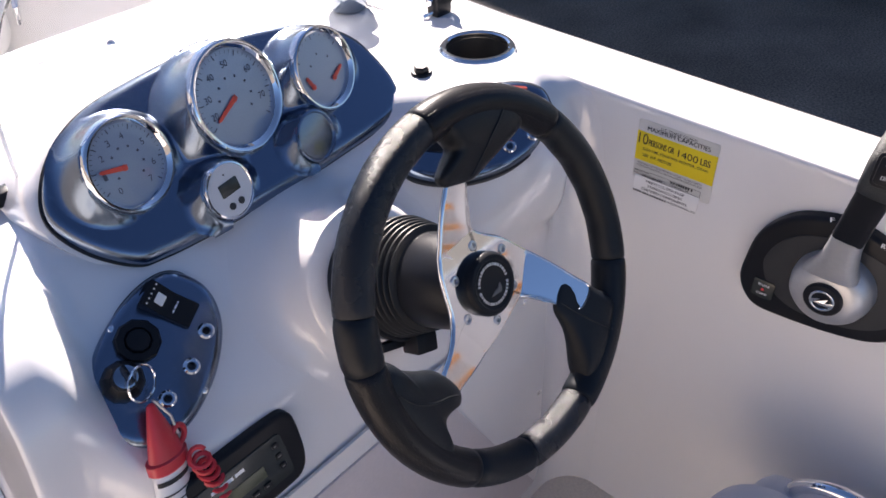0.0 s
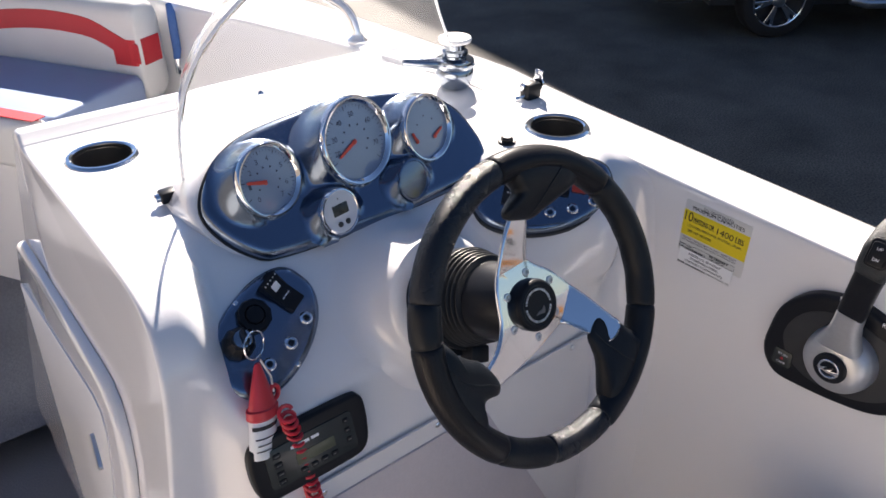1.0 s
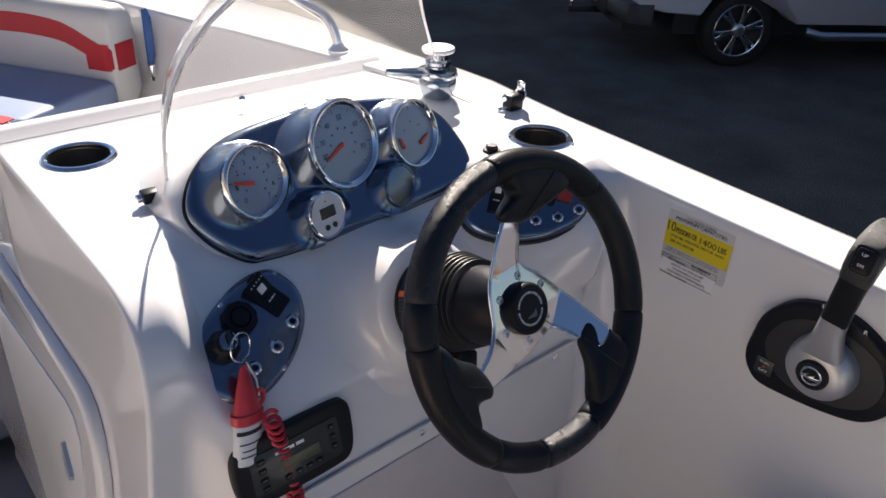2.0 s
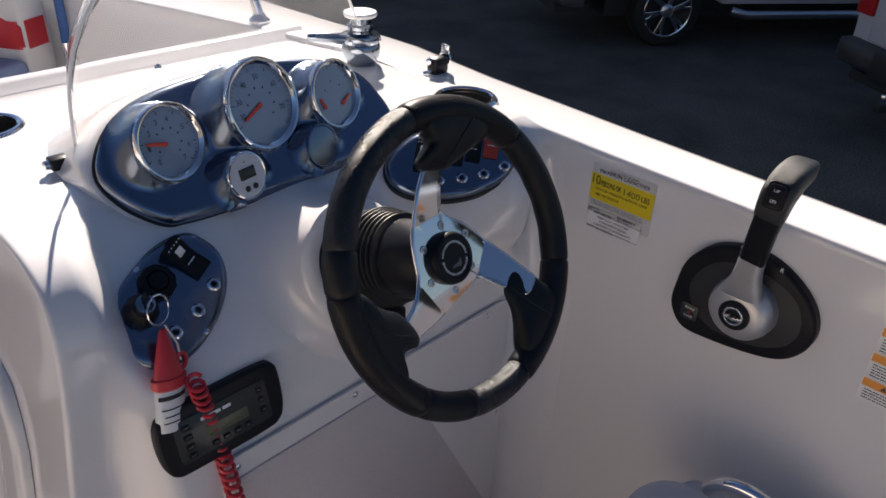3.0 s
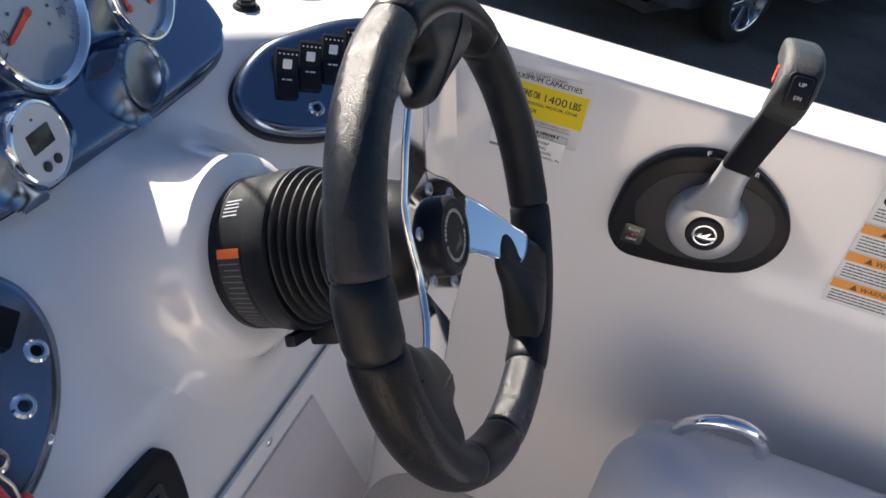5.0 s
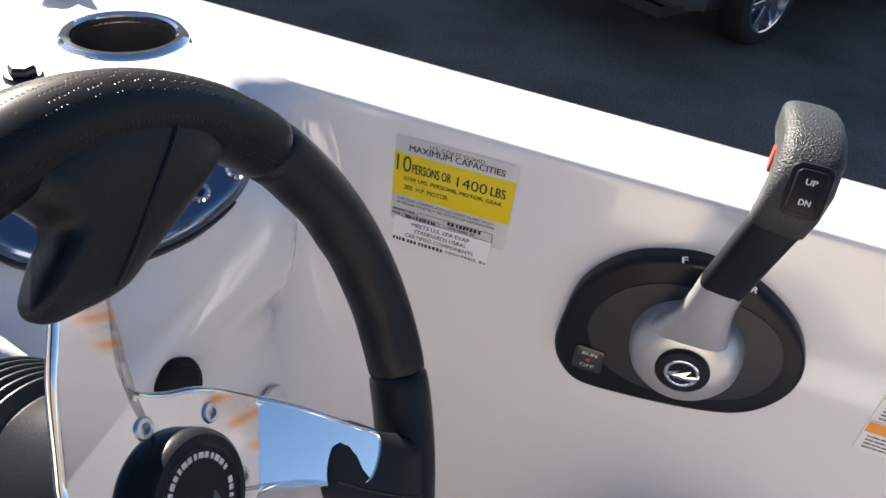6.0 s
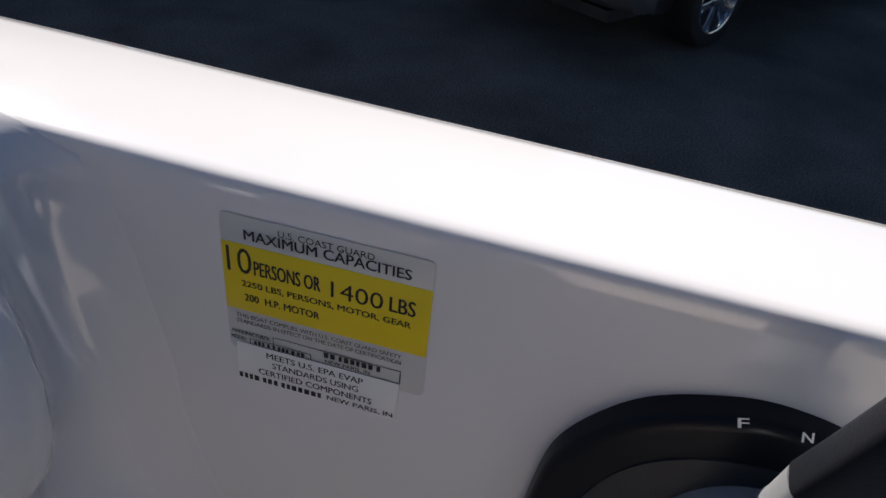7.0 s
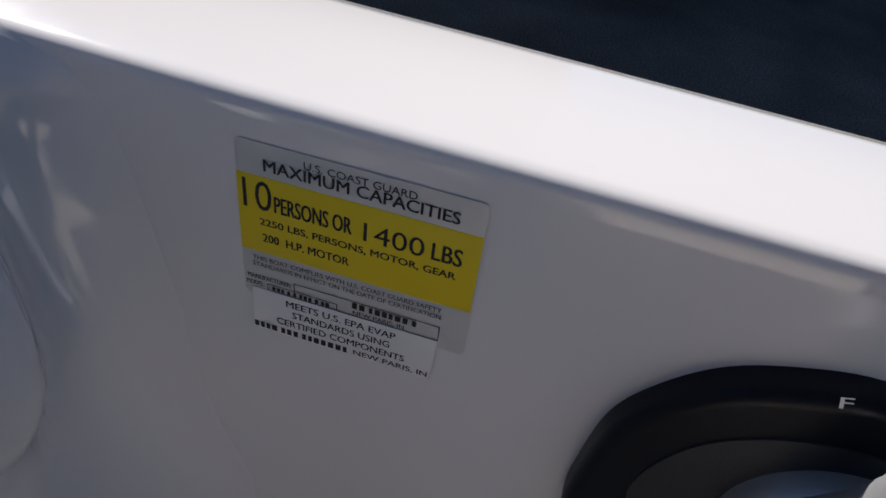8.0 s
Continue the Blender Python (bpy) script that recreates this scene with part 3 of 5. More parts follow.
def fold_reach(x, y):
    """Distance of a point past the fold line of its spoke."""
    return max(u.x * x + u.y * y for u in SPOKES) - FOLD


def dish(x, y):
    slope = 0.42 if x > 0.02 and y < 0.03 else 0.20
    return HUB_Z + slope * max(0.0, fold_reach(x, y))


b = bmesh.new()
rings = []
n_star = len(star)
area = sum(star[i - 1][0] * star[i][1] - star[i][0] * star[i - 1][1] for i in range(n_star))
inward = []
for i in range(n_star):
    d = (Vector(star[(i + 1) % n_star]) - Vector(star[i - 1])).normalized()
    inward.append(Vector((-d.y, d.x)) * (1 if area > 0 else -1))
ROUND = 0.0028
rim_line = [(x + v.x * ROUND, y + v.y * ROUND) for (x, y), v in zip(star, inward)]
inner = [min(0.93, FOLD / (FOLD + fold_reach(x, y))) for x, y in rim_line]
for s in (0.45, 0.8, 1.0):
    rings.append([(x * k * s, y * k * s, HUB_Z) for (x, y), k in zip(rim_line, inner)])
for s in (0.25, 0.5, 0.75, 1.0):
    rings.append([(x * (k + (1 - k) * s), y * (k + (1 - k) * s), dish(x * (k + (1 - k) * s), y * (k + (1 - k) * s))) for (x, y), k in zip(rim_line, inner)])
for j in range(1, 25):
    t = math.pi * j / 24
    rings.append([(x + v.x * ROUND * (1 - math.sin(t)), y + v.y * ROUND * (1 - math.sin(t)), dish(x, y) - ROUND * (1 - math.cos(t))) for (x, y), v in zip(star, inward)])
for s in (0.8, 0.5):
    rings.append([(x * s, y * s, dish(x * s, y * s) - 2 * ROUND) for x, y in rim_line])
loft(b, rings, True, True, True)
spokes = part("spoke_plate", b, POLISHED, wheel, "polished aluminium spokes", angle=9)
for k in range(6):
    a = radians(60 * k + 26)
    b = bmesh.new()
    lathe(b, [(0.0050, 0), (0.0049, 0.0006), (0.0042, 0.0012), (0.0026, 0.0013), (0.0024, -0.0002)], 20)
    part("hub_bolt", b, STEEL, wheel, "steel socket bolt", m=pose(0.038 * math.cos(a), 0.038 * math.sin(a), HUB_Z))
b = bmesh.new()
lathe(b, [(0.0298, 0.0), (0.0298, 0.0060), (0.0290, 0.0092), (0.0268, 0.0112), (0.0232, 0.0116), (0.0220, 0.0106), (0.0001, 0.0104)], 56, True, False)
horn = part("horn_button", b, BLACK, wheel, "black centre cap", m=pose(0, 0, HUB_Z))
for k in range(34):
    if k % 17 == 16:
        continue
    a = 2 * math.pi * k / 34
    b = bmesh.new()
    slab(b, rounded(0.0018 + 0.0006 * (k % 3), 0.0026, 0.0003, 2), 0.0004, 0.0001)
    part("ring_mark", b, STEEL, horn, m=pose(0.0182 * math.cos(a), 0.0182 * math.sin(a), 0.0105, 0, 0, math.degrees(a) + 90))
b = bmesh.new()
slab(b, spline([(-0.009, -0.006), (-0.002, -0.001), (0.004, 0.0), (0.009, 0.006), (0.010, 0.0), (0.008, -0.008), (0.0, -0.007)], True, 4), 0.0005, 0.0001)
part("emblem", b, GREY_INK, horn, "grey emblem", m=pose(0, -0.006, 0.0105) @ Matrix.Diagonal((0.8, 0.6, 1, 1)))

# ---- steering column: smooth hub sleeve, bellows, tilt base ----
column = thing("steering_column", WHEEL, "black steering column with ribbed bellows and tilt base", "steering column")
b = bmesh.new()
lathe(b, [(0.034, -0.0265), (0.0385, -0.034), (0.043, -0.046), (0.046, -0.060), (0.047, -0.086), (0.047, -0.092)], 48)
part("sleeve", b, BLACK, column)
b = bmesh.new()
prof = [(0.045, -0.088)]
for i in range(6):
    z = -0.090 - i * 0.0069
    R = 0.0530 + 0.0018 * i
    prof += [(R - 0.0068, z), (R - 0.0018, z - 0.0010), (R - 0.0003, z - 0.0018), (R, z - 0.0026), (R - 0.0003, z - 0.0034), (R - 0.0018, z - 0.0042), (R - 0.0068, z - 0.0052)]
prof += [(0.055, -0.134)]
lathe(b, prof, 64)
part("bellows", b, RUBBER, column, "ribbed black rubber bellows", m=pose(0, 0.002, 0))
BASE_AT = pose(-0.001, -0.001, 0)
b = bmesh.new()
lathe(b, [(0.050, -0.130), (0.0620, -0.1305), (0.0640, -0.1325), (0.0640, -0.148), (0.0632, -0.150), (0.0628, -0.152), (0.0610, -0.176), (0.0618, -0.177), (0.0616, -0.184), (0.060, -0.20)], 64)
base = part("tilt_base", b, BLACK, column, "black plastic tilt base", m=BASE_AT)


def band(a0, a1, z0, z1, lift, n=4):
    """A strip of printed film round the tilt base."""
    bb = bmesh.new()
    rows = []
    for i in range(n + 1):
        a = radians(a0 + (a1 - a0) * i / n)
        rows.append([((0.0628 - (-0.152 - z) * 0.075 + lift) * math.cos(a), (0.0628 - (-0.152 - z) * 0.075 + lift) * math.sin(a), z) for z in (z0, z1)])
    return loft(bb, rows, False)


warn = part("warning_decal", band(147, 222, -0.1535, -0.1745, 0.0004, 16), GREY_PLASTIC, column, "dark warning decal", m=BASE_AT)
part("decal_band", band(146, 152.5, -0.1535, -0.1745, 0.0008), WARN_ORANGE, warn, "orange warning band")
for i in range(15):
    part("decal_line", band(156 + i * 4.2, 156.8 + i * 4.2, -0.1545, -0.1735 + 0.002 * (i * 5 % 3), 0.0007, 1), GREY_PLASTIC_LIGHT, warn)
for i in range(5):
    part("print_line", band(110 + i * 3.0, 110.9 + i * 3.0, -0.1580 - 0.001 * (i % 2), -0.1720, 0.0007, 1), PLATE_FILM, base)
b = bmesh.new()
box(b, -0.006, 0.022, -0.080, -0.058, -0.146, -0.120, 0.003)
box(b, -0.034, -0.004, -0.072, -0.062, -0.150, -0.140, 0.002)
part("tilt_lever", b, BLACK, column, "black tilt lever", m=pose(0, 0, 0, 0, 0, -20))
# moulded boss on the dash that carries the column
bpy.context.view_layer.update()


def on_dash(p):
    """The dash surface straight below a point, along the column."""
    hit, loc, _, _ = console.ray_cast(p, -wheel_axis, distance=0.4)
    return loc if hit else p - wheel_axis * 0.06


b = bmesh.new()
n = 72
circle = [Vector((math.cos(2 * math.pi * i / n), math.sin(2 * math.pi * i / n), 0)) for i in range(n)]
rings = [[WHEEL @ Vector((c.x * r, c.y * r, z)) for c in circle] for r, z in ((0.058, -0.182), (0.070, -0.183), (0.080, -0.187))]
top = [WHEEL @ Vector((c.x * 0.083, c.y * 0.083 - 0.003, -0.193)) for c in circle]
below = [on_dash(WHEEL @ Vector((c.x * 0.094, c.y * 0.094 - 0.003, -0.12))) for c in circle]
out = [on_dash(WHEEL @ Vector((c.x * 0.140, c.y * 0.140 - 0.003, -0.12))) - wheel_axis * 0.001 for c in circle]
for s in range(11):
    t = s / 10
    rings.append([p * (1 - t) ** 2 + q * 2 * t * (1 - t) + o * t * t for p, q, o in zip(top, below, out)])
loft(b, rings, True, True, False)
tagged(part("column_boss", b, GELCOAT, angle=60), "white gelcoat boss moulded into the dash", "console", kind="structure")

# ---- instrument cluster ----
CL = frame_on((-0.376, 0.26, 0.036), (1, 0, 0), (0, 0.743, 0.669))
cluster = thing("instrument_cluster", CL, "polished gunmetal instrument panel with raised gauge pods", "instrument panel")
outline = spline([(0.217, 0.006), (0.205, -0.015), (0.176, -0.030), (0.100, -0.037), (0.010, -0.042), (-0.090, -0.043), (-0.145, -0.040), (-0.172, -0.033), (-0.203, 0.0), (-0.217, 0.042), (-0.200, 0.080), (-0.165, 0.112),
                  (-0.119, 0.132), (-0.050, 0.142), (0.020, 0.146), (0.090, 0.140), (0.160, 0.122), (0.203, 0.086), (0.217, 0.040)], True, 5)
b = bmesh.new()
slab(b, [(x * 1.012, y * 1.015) for x, y in outline], 0.0035, 0.0015)
part("gasket", b, RUBBER, cluster, "black rubber gasket", m=pose(0, 0, -0.002))
b = bmesh.new()
slab(b, outline, 0.014, 0.013, 8)
part("panel", b, GUNMETAL, cluster, "polished gunmetal panel", angle=60)
for x, y in ((-0.153, -0.018), (0.0, -0.026), (0.172, 0.005), (-0.118, 0.118), (0.16, 0.10)):
    rivet(cluster, x, y, 0.0112)
TO_CL = CL.inverted()
DIAL_RIGHT = Vector((math.cos(radians(11)), math.sin(radians(11)), 0))
DIAL_N = Vector((math.sin(radians(11)) * math.cos(radians(18)), -math.cos(radians(11)) * math.cos(radians(18)), math.sin(radians(18))))
DIAL_UP = DIAL_N.cross(DIAL_RIGHT)
SKIN = 0.0132


def pod_frame(c):
    return TO_CL @ frame_on(c, DIAL_RIGHT, DIAL_UP)


def pod_height(m, rr, x, y):
    """Height of one raised pod over the panel: level under its dial, then a flank that flares out."""
    n = np.array(m.to_3x3() @ Vector((0, 0, 1)))
    u = np.array(m.to_3x3() @ Vector((1, 0, 0)))
    v = np.array(m.to_3x3() @ Vector((0, 1, 0)))
    c = np.array(m.translation)
    dx, dy = x - c[0], y - c[1]
    dz = -(n[0] * dx + n[1] * dy) / n[2]
    pu, pv = dx * u[0] + dy * u[1] + dz * u[2], dx * v[0] + dy * v[1] + dz * v[2]
    rho = np.maximum(np.sqrt(pu * pu + pv * pv), 1e-6)
    k = np.minimum(1.0, rr / rho)
    top = c[2] + u[2] * pu * k + v[2] * pv * k - 0.002 - 0.007 * np.clip((0.97 * rr - rho) / 0.003, 0.0, 1.0)
    top = np.maximum(top, SKIN - 0.004)
    wide = np.minimum(0.015 + 0.40 * np.maximum(top - SKIN, 0.0), 0.036)
    f = np.clip((rho - rr) / wide, 0.0, 1.0)
    g = 1.0 - f * f * (3 - 2 * f)
    return SKIN + (top - SKIN) * (0.45 * g + 0.55 * (1 - f) ** 2.4)


def outside(poly, x, y):
    """Distance by which points lie outside a closed outline, zero inside."""
    best = np.full(x.shape, 9.0)
    inside = np.zeros(x.shape, bool)
    for (ax_, ay_), (bx_, by_) in zip(poly, poly[1:] + poly[:1]):
        ex, ey = bx_ - ax_, by_ - ay_
        t_ = np.clip(((x - ax_) * ex + (y - ay_) * ey) / max(ex * ex + ey * ey, 1e-12), 0, 1)
        best = np.minimum(best, np.hypot(x - ax_ - t_ * ex, y - ay_ - t_ * ey))
        if abs(ey) > 1e-9:
            inside ^= ((ay_ > y) != (by_ > y)) & (x < ax_ + (y - ay_) / ey * ex)
    return np.where(inside, 0.0, best)


PODS = [((-0.5077, 0.2716, 0.0967), 0.0488), ((-0.3728, 0.2779, 0.1111), 0.0612), ((-0.2565, 0.2750, 0.1000), 0.0492), ((-0.4359, 0.2282, 0.0461), 0.0322), ((-0.3110, 0.2342, 0.0506), 0.0310)]
gx, gy = np.meshgrid(np.arange(-0.232, 0.2321, 0.0016), np.arange(-0.050, 0.2001, 0.0016))
heights = [pod_height(pod_frame(c), rr, gx, gy) for c, rr in PODS]
blend = 0.0035
total = blend * np.log(sum(np.exp((h - SKIN) / blend) for h in heights) - (len(heights) - 1)) + SKIN
flat = [(p[0], p[1]) for p in outline]
off = outside(flat, gx, gy)
raised = (total > SKIN + 0.0002) & (off < 0.034)
total = np.where(off > 0, total - (off / 0.018) ** 2 * 0.02, total)
total = np.where(raised | (off > 0), total, SKIN - 0.001)
b = bmesh.new()
cell = {}


def shell_vert(i, j):
    if (i, j) not in cell:
        cell[(i, j)] = b.verts.new((gx[i, j], gy[i, j], total[i, j]))
    return cell[(i, j)]


for i in range(gx.shape[0] - 1):
    for j in range(gx.shape[1] - 1):
        if raised[i, j] or raised[i + 1, j] or raised[i, j + 1] or raised[i + 1, j + 1]:
            b.faces.new((shell_vert(i, j), shell_vert(i, j + 1), shell_vert(i + 1, j + 1), shell_vert(i + 1, j)))
part("pod_moulding", b, GUNMETAL, cluster, "polished gunmetal moulding with five raised pods", angle=80)


def gauge(name, c, r, label, numerals, needles, ticks=(225, -45, 36), bezel=0.13):
    m = pod_frame(c)
    g = thing(name, CL @ m, label, "gauge", group="dash gauges")
    b = bmesh.new()
    lathe(b, [(r * 1.03, -0.006), (r * 1.03, 0.0015), (r * 1.015, 0.0040), (r * 0.985, 0.0052), (r * 0.95, 0.0050), (r * 0.92, 0.0036), (r * (1 - bezel), 0.0005), (r * (1 - bezel), -0.003)], 64, False, False)
    part("bezel", b, CHROME, g, "chrome bezel")
    b = bmesh.new()
    lathe(b, [(r * 0.97, -0.006), (r * 0.97, -0.0032), (0.0005, -0.0030)], 48, False, True)
    part("dial", b, DIAL, g, "silver dial face tinted with sky reflection")
    R = r * (1 - bezel)
    a0, a1, n = ticks
    b = bmesh.new()
    for i in range(n + 1):
        a = radians(a0 + (a1 - a0) * i / n)
        big = i % 5 == 0
        u, w = Vector((math.cos(a), math.sin(a), 0)), Vector((-math.sin(a), math.cos(a), 0)) * (0.0006 if big else 0.0003)
        q0, q1 = u * R * (0.84 if big else 0.90), u * R * 0.96
        b.faces.new([b.verts.new(p + Vector((0, 0, -0.0026))) for p in (q0 - w, q1 - w, q1 + w, q0 + w)])
    for i in range(0, n + 1, 5):
        a = radians(a0 + (a1 - a0) * i / n)
        u, w = Vector((math.cos(a), math.sin(a), 0)), Vector((-math.sin(a), math.cos(a), 0)) * 0.0012
        q0, q1 = u * R * 0.40, u * R * 0.46
        b.faces.new([b.verts.new(p + Vector((0, 0, -0.0026))) for p in (q0 - w, q1 - w, q1 + w, q0 + w)])
    part("scale_ticks", b, DIAL_INK, g, smooth=False)
    for words, a, rr, h in numerals:
        x, y = R * rr * math.cos(radians(a)), R * rr * math.sin(radians(a))
        lettering(words, x, y, h * 0.62 * len(words), h, DIAL_INK, g, -0.0026, name="numeral", bold=False)
    for nx, ny, a, ln in needles:
        b = bmesh.new()
        slab(b, [(-ln * 0.12, -0.0028), (ln * 0.9, -0.0019), (ln, 0.0), (ln * 0.9, 0.0019), (-ln * 0.12, 0.0028)], 0.0008, 0.0002)
        nd = part("needle", b, NEEDLE, g, "red needle", m=pose(nx, ny, -0.0016, 0, 0, a))
        b = bmesh.new()
        lathe(b, [(0.0032, 0), (0.0032, 0.0012), (0.0025, 0.0016)], 20)
        part("needle_cap", b, NEEDLE, nd)
    return g


gauge("tachometer", (-0.5077, 0.2716, 0.0967), 0.0464, "chrome-ringed tachometer with silver face and red needle",
      [(str(i), a, 0.68, 0.0066) for i, a in enumerate((222, 180, 142, 108, 74, 26, -22, -58))], [(-0.006, -0.001, 164, 0.027)], (205, -50, 35))
gauge("speedometer", (-0.3728, 0.2779, 0.1111), 0.0585, "large chrome-ringed speedometer with silver face and red needle",
      [(str(10 * i), a, 0.70, 0.0072) for i, a in zip(range(2, 8), (192, 162, 124, 84, 34, -20))], [(-0.004, -0.001, 203, 0.034)], (205, -45, 35))
gauge("fuel_gauge", (-0.2565, 0.2750, 0.1000), 0.0470, "chrome-ringed twin gauge with silver face and red needles",
      [], [(-0.024, -0.013, 112, 0.015), (0.0125, -0.016, 26, 0.020)], (150, 30, 10))
m = pod_frame((-0.4359, 0.2282, 0.0461)) @ Matrix.Scale(1.07, 4)
clock = thing("digital_clock", CL @ m, "small round digital gauge with a dark display", "gauge", group="dash gauges")
b = bmesh.new()
lathe(b, [(0.0285, -0.006), (0.0288, 0.0010), (0.0280, 0.0030), (0.0262, 0.0034), (0.0255, 0.0024)], 48, False, False)
part("bezel", b, CHROME, clock, "thin chrome bezel")
b = bmesh.new()
lathe(b, [(0.0258, 0.0), (0.0256, 0.0026), (0.0001, 0.0026)], 48, False, False)
part("face", b, PALE_FACE, clock, "pale grey face")
b = bmesh.new()
slab(b, rounded(0.0235, 0.0135, 0.001, 3), 0.0008, 0.0003)
part("display", b, LCD, clock, "dark display", m=pose(0.0, 0.003, 0.0026))
for x in (-0.006, 0.006):
    b = bmesh.new()
    lathe(b, [(0.0036, 0), (0.0036, 0.0012), (0.0026, 0.0018)], 16)
    part("push_button", b, GREY_PLASTIC, clock, "grey push button", m=pose(x, -0.0145, 0.0026))
b = bmesh.new()
lathe(b, [(0.001, 0), (0.001, 0.0004)], 8)
part("sensor_dot", b, INK, clock, m=pose(0, 0.0165, 0.0026))
m = pod_frame((-0.3110, 0.2342, 0.0506))
b = bmesh.new()
lathe(b, [(0.0305, -0.004), (0.0298, 0.0002), (0.0285, 0.0012), (0.0270, 0.0014), (0.0262, 0.0004), (0.0255, -0.0004), (0.020, 0.0002), (0.010, 0.0008), (0.001, 0.0010)], 40, False, True)
part("blank_cover", b, GUNMETAL, cluster, "blank gunmetal gauge cover", m=m)
# white binnacle behind the cluster, fairing it into the deck
b = bmesh.new()
rings = []
for k, grow, fwd, low in ((0, 1.0, 0.0, 0.0), (1, 1.035, 0.004, 0.0), (2, 1.05, 0.020, 0.004), (3, 1.06, 0.05, 0.016), (4, 1.09, 0.09, 0.036), (5, 1.14, 0.13, 0.06), (6, 1.2, 0.16, 0.09)):
    ring = []
    for x, y in outline:
        p = CL @ Vector((x * grow, 0.05 + (y - 0.05) * grow, -0.003))
        p.y += fwd
        p.z = max(p.z - low, DECK - 0.012 if p.y > 0.26 else p.z - 0.03)
        ring.append(p)
    rings.append(ring)
loft(b, rings, True, True, True)
tagged(part("binnacle", b, GELCOAT, angle=60), "white gelcoat binnacle moulded into the dash", "console", kind="structure")

# ---- port switch panel, key and radio ----
SL = frame_on(Vector((-0.585, 0.172, -0.0432)), (1, 0, 0), (0, 0.743, 0.669))
swl = thing("switch_panel", SL, "oval gunmetal switch panel with ignition and horn", "switch panel", group="switch panels")
egg = spline([(0.060, 0.064), (0.080, 0.033), (0.073, -0.006), (0.042, -0.043), (0.001, -0.068), (-0.032, -0.073), (-0.060, -0.061), (-0.075, -0.031), (-0.072, 0.0), (-0.050, 0.028), (-0.012, 0.053), (0.028, 0.067)], True, 6)
b = bmesh.new()
slab(b, [(x * 1.02, y * 1.02) for x, y in egg], 0.003, 0.001)
part("gasket", b, RUBBER, swl, m=pose(0, 0, -0.004))
b = bmesh.new()
slab(b, egg, 0.012, 0.011, 7)
part("plate", b, GUNMETAL, swl, "polished gunmetal plate", m=pose(0, 0, -0.003), angle=60)
TOP = 0.007
for x, y in ((0.058, 0.056), (0.018, -0.053), (-0.062, -0.026), (-0.018, 0.043)):
    rivet(swl, x, y, TOP - 0.001)
jack(swl, 0.052, -0.006, TOP - 0.001)
jack(swl, 0.021, -0.027, TOP - 0.001)
jack(swl, -0.014, -0.040, TOP - 0.001)
rocker(swl, 0.036, 0.034, TOP - 0.0015, 32, 0.026, 0.052)
b = bmesh.new()
lathe(b, [(0.0215, 0), (0.0215, 0.010), (0.0195, 0.013), (0.0130, 0.0135), (0.0120, 0.0115), (0.0105, 0.0150), (0.004, 0.0160)], 10)
part("accessory_socket", b, BLACK, swl, "black capped accessory socket", m=pose(-0.007, 0.020, TOP - 0.0015), angle=25)
b = bmesh.new()
lathe(b, [(0.0195, 0), (0.0195, 0.012), (0.0165, 0.020), (0.0125, 0.024), (0.0120, 0.030), (0.0095, 0.032)], 10)
ign = part("ignition_switch", b, BLACK, swl, "black ignition switch", m=pose(-0.038, -0.004, TOP - 0.0015), angle=25)
b = bmesh.new()
lathe(b, [(0.0105, 0.030), (0.0105, 0.0335), (0.008, 0.0345)], 24)
part("lock_face", b, DARK_CHROME, ign, "dark chrome lock face")
b = bmesh.new()
box(b, -0.0012, 0.0012, -0.009, 0.009, 0.034, 0.052, 0.0006)
part("ignition_key", b, BLACK, ign, "black-headed key in the lock")

# key ring, float and coiled lanyard
RING = Vector((-0.617, 0.128, -0.020))
keyset = thing("key_float", Matrix.Translation(RING), "red key float on a split ring with coiled red lanyard", "key float")
view = (Vector((-0.86, -0.50, 0.50)) - RING).normalized()
ringm = frame_on(Vector((0, 0, 0)), Vector((0.85, 0.45, 0.1)), Vector((0, 0.2, 1)))
b = bmesh.new()
ring_torus(b, 0.0165, 0.0011, 40, 8)
part("split_ring", b, CHROME, keyset, "steel split ring", m=ringm)
tip, collar, end = Vector((-0.004, -0.010, -0.018)), Vector((-0.012, -0.024, -0.070)), Vector((-0.026, -0.040, -0.125))
ax = (end - tip).normalized()


def along(p0, p1, radii, squash=0.62, n=20):
    bb = bmesh.new()
    d = (p1 - p0).normalized()
    s = Vector((0.92, 0.38, 0)).cross(d).cross(d).normalized()
    w = d.cross(s)
    rings = []
    for t, r in radii:
        c = p0 + (p1 - p0) * t
        rings.append([c + s * r * math.cos(a) + w * r * squash * math.sin(a) for a in (2 * math.pi * i / n for i in range(n))])
    return loft(bb, rings, True, True, True)


part("float_cone", along(tip, collar, [(0, 0.0035), (0.05, 0.005), (0.5, 0.0125), (0.95, 0.019), (1.0, 0.0195)]), RED, keyset, "red plastic cone")
part("float_collar", along(collar - ax * 0.002, collar + ax * 0.012, [(0, 0.019), (0.1, 0.0225), (0.8, 0.0225), (1.0, 0.019)]), RED, keyset, "red plastic collar")
body = along(collar + ax * 0.011, end, [(0, 0.0185), (0.05, 0.0195), (0.97, 0.0195), (1.0, 0.0185)])
fl = part("float_body", body, WHITE_FILM, keyset, "white printed float body")
d = ax
s = Vector((0.92, 0.38, 0)).cross(d).cross(d).normalized()
w = d.cross(s)
toward = -w if (-w).dot(view) > w.dot(view) else w
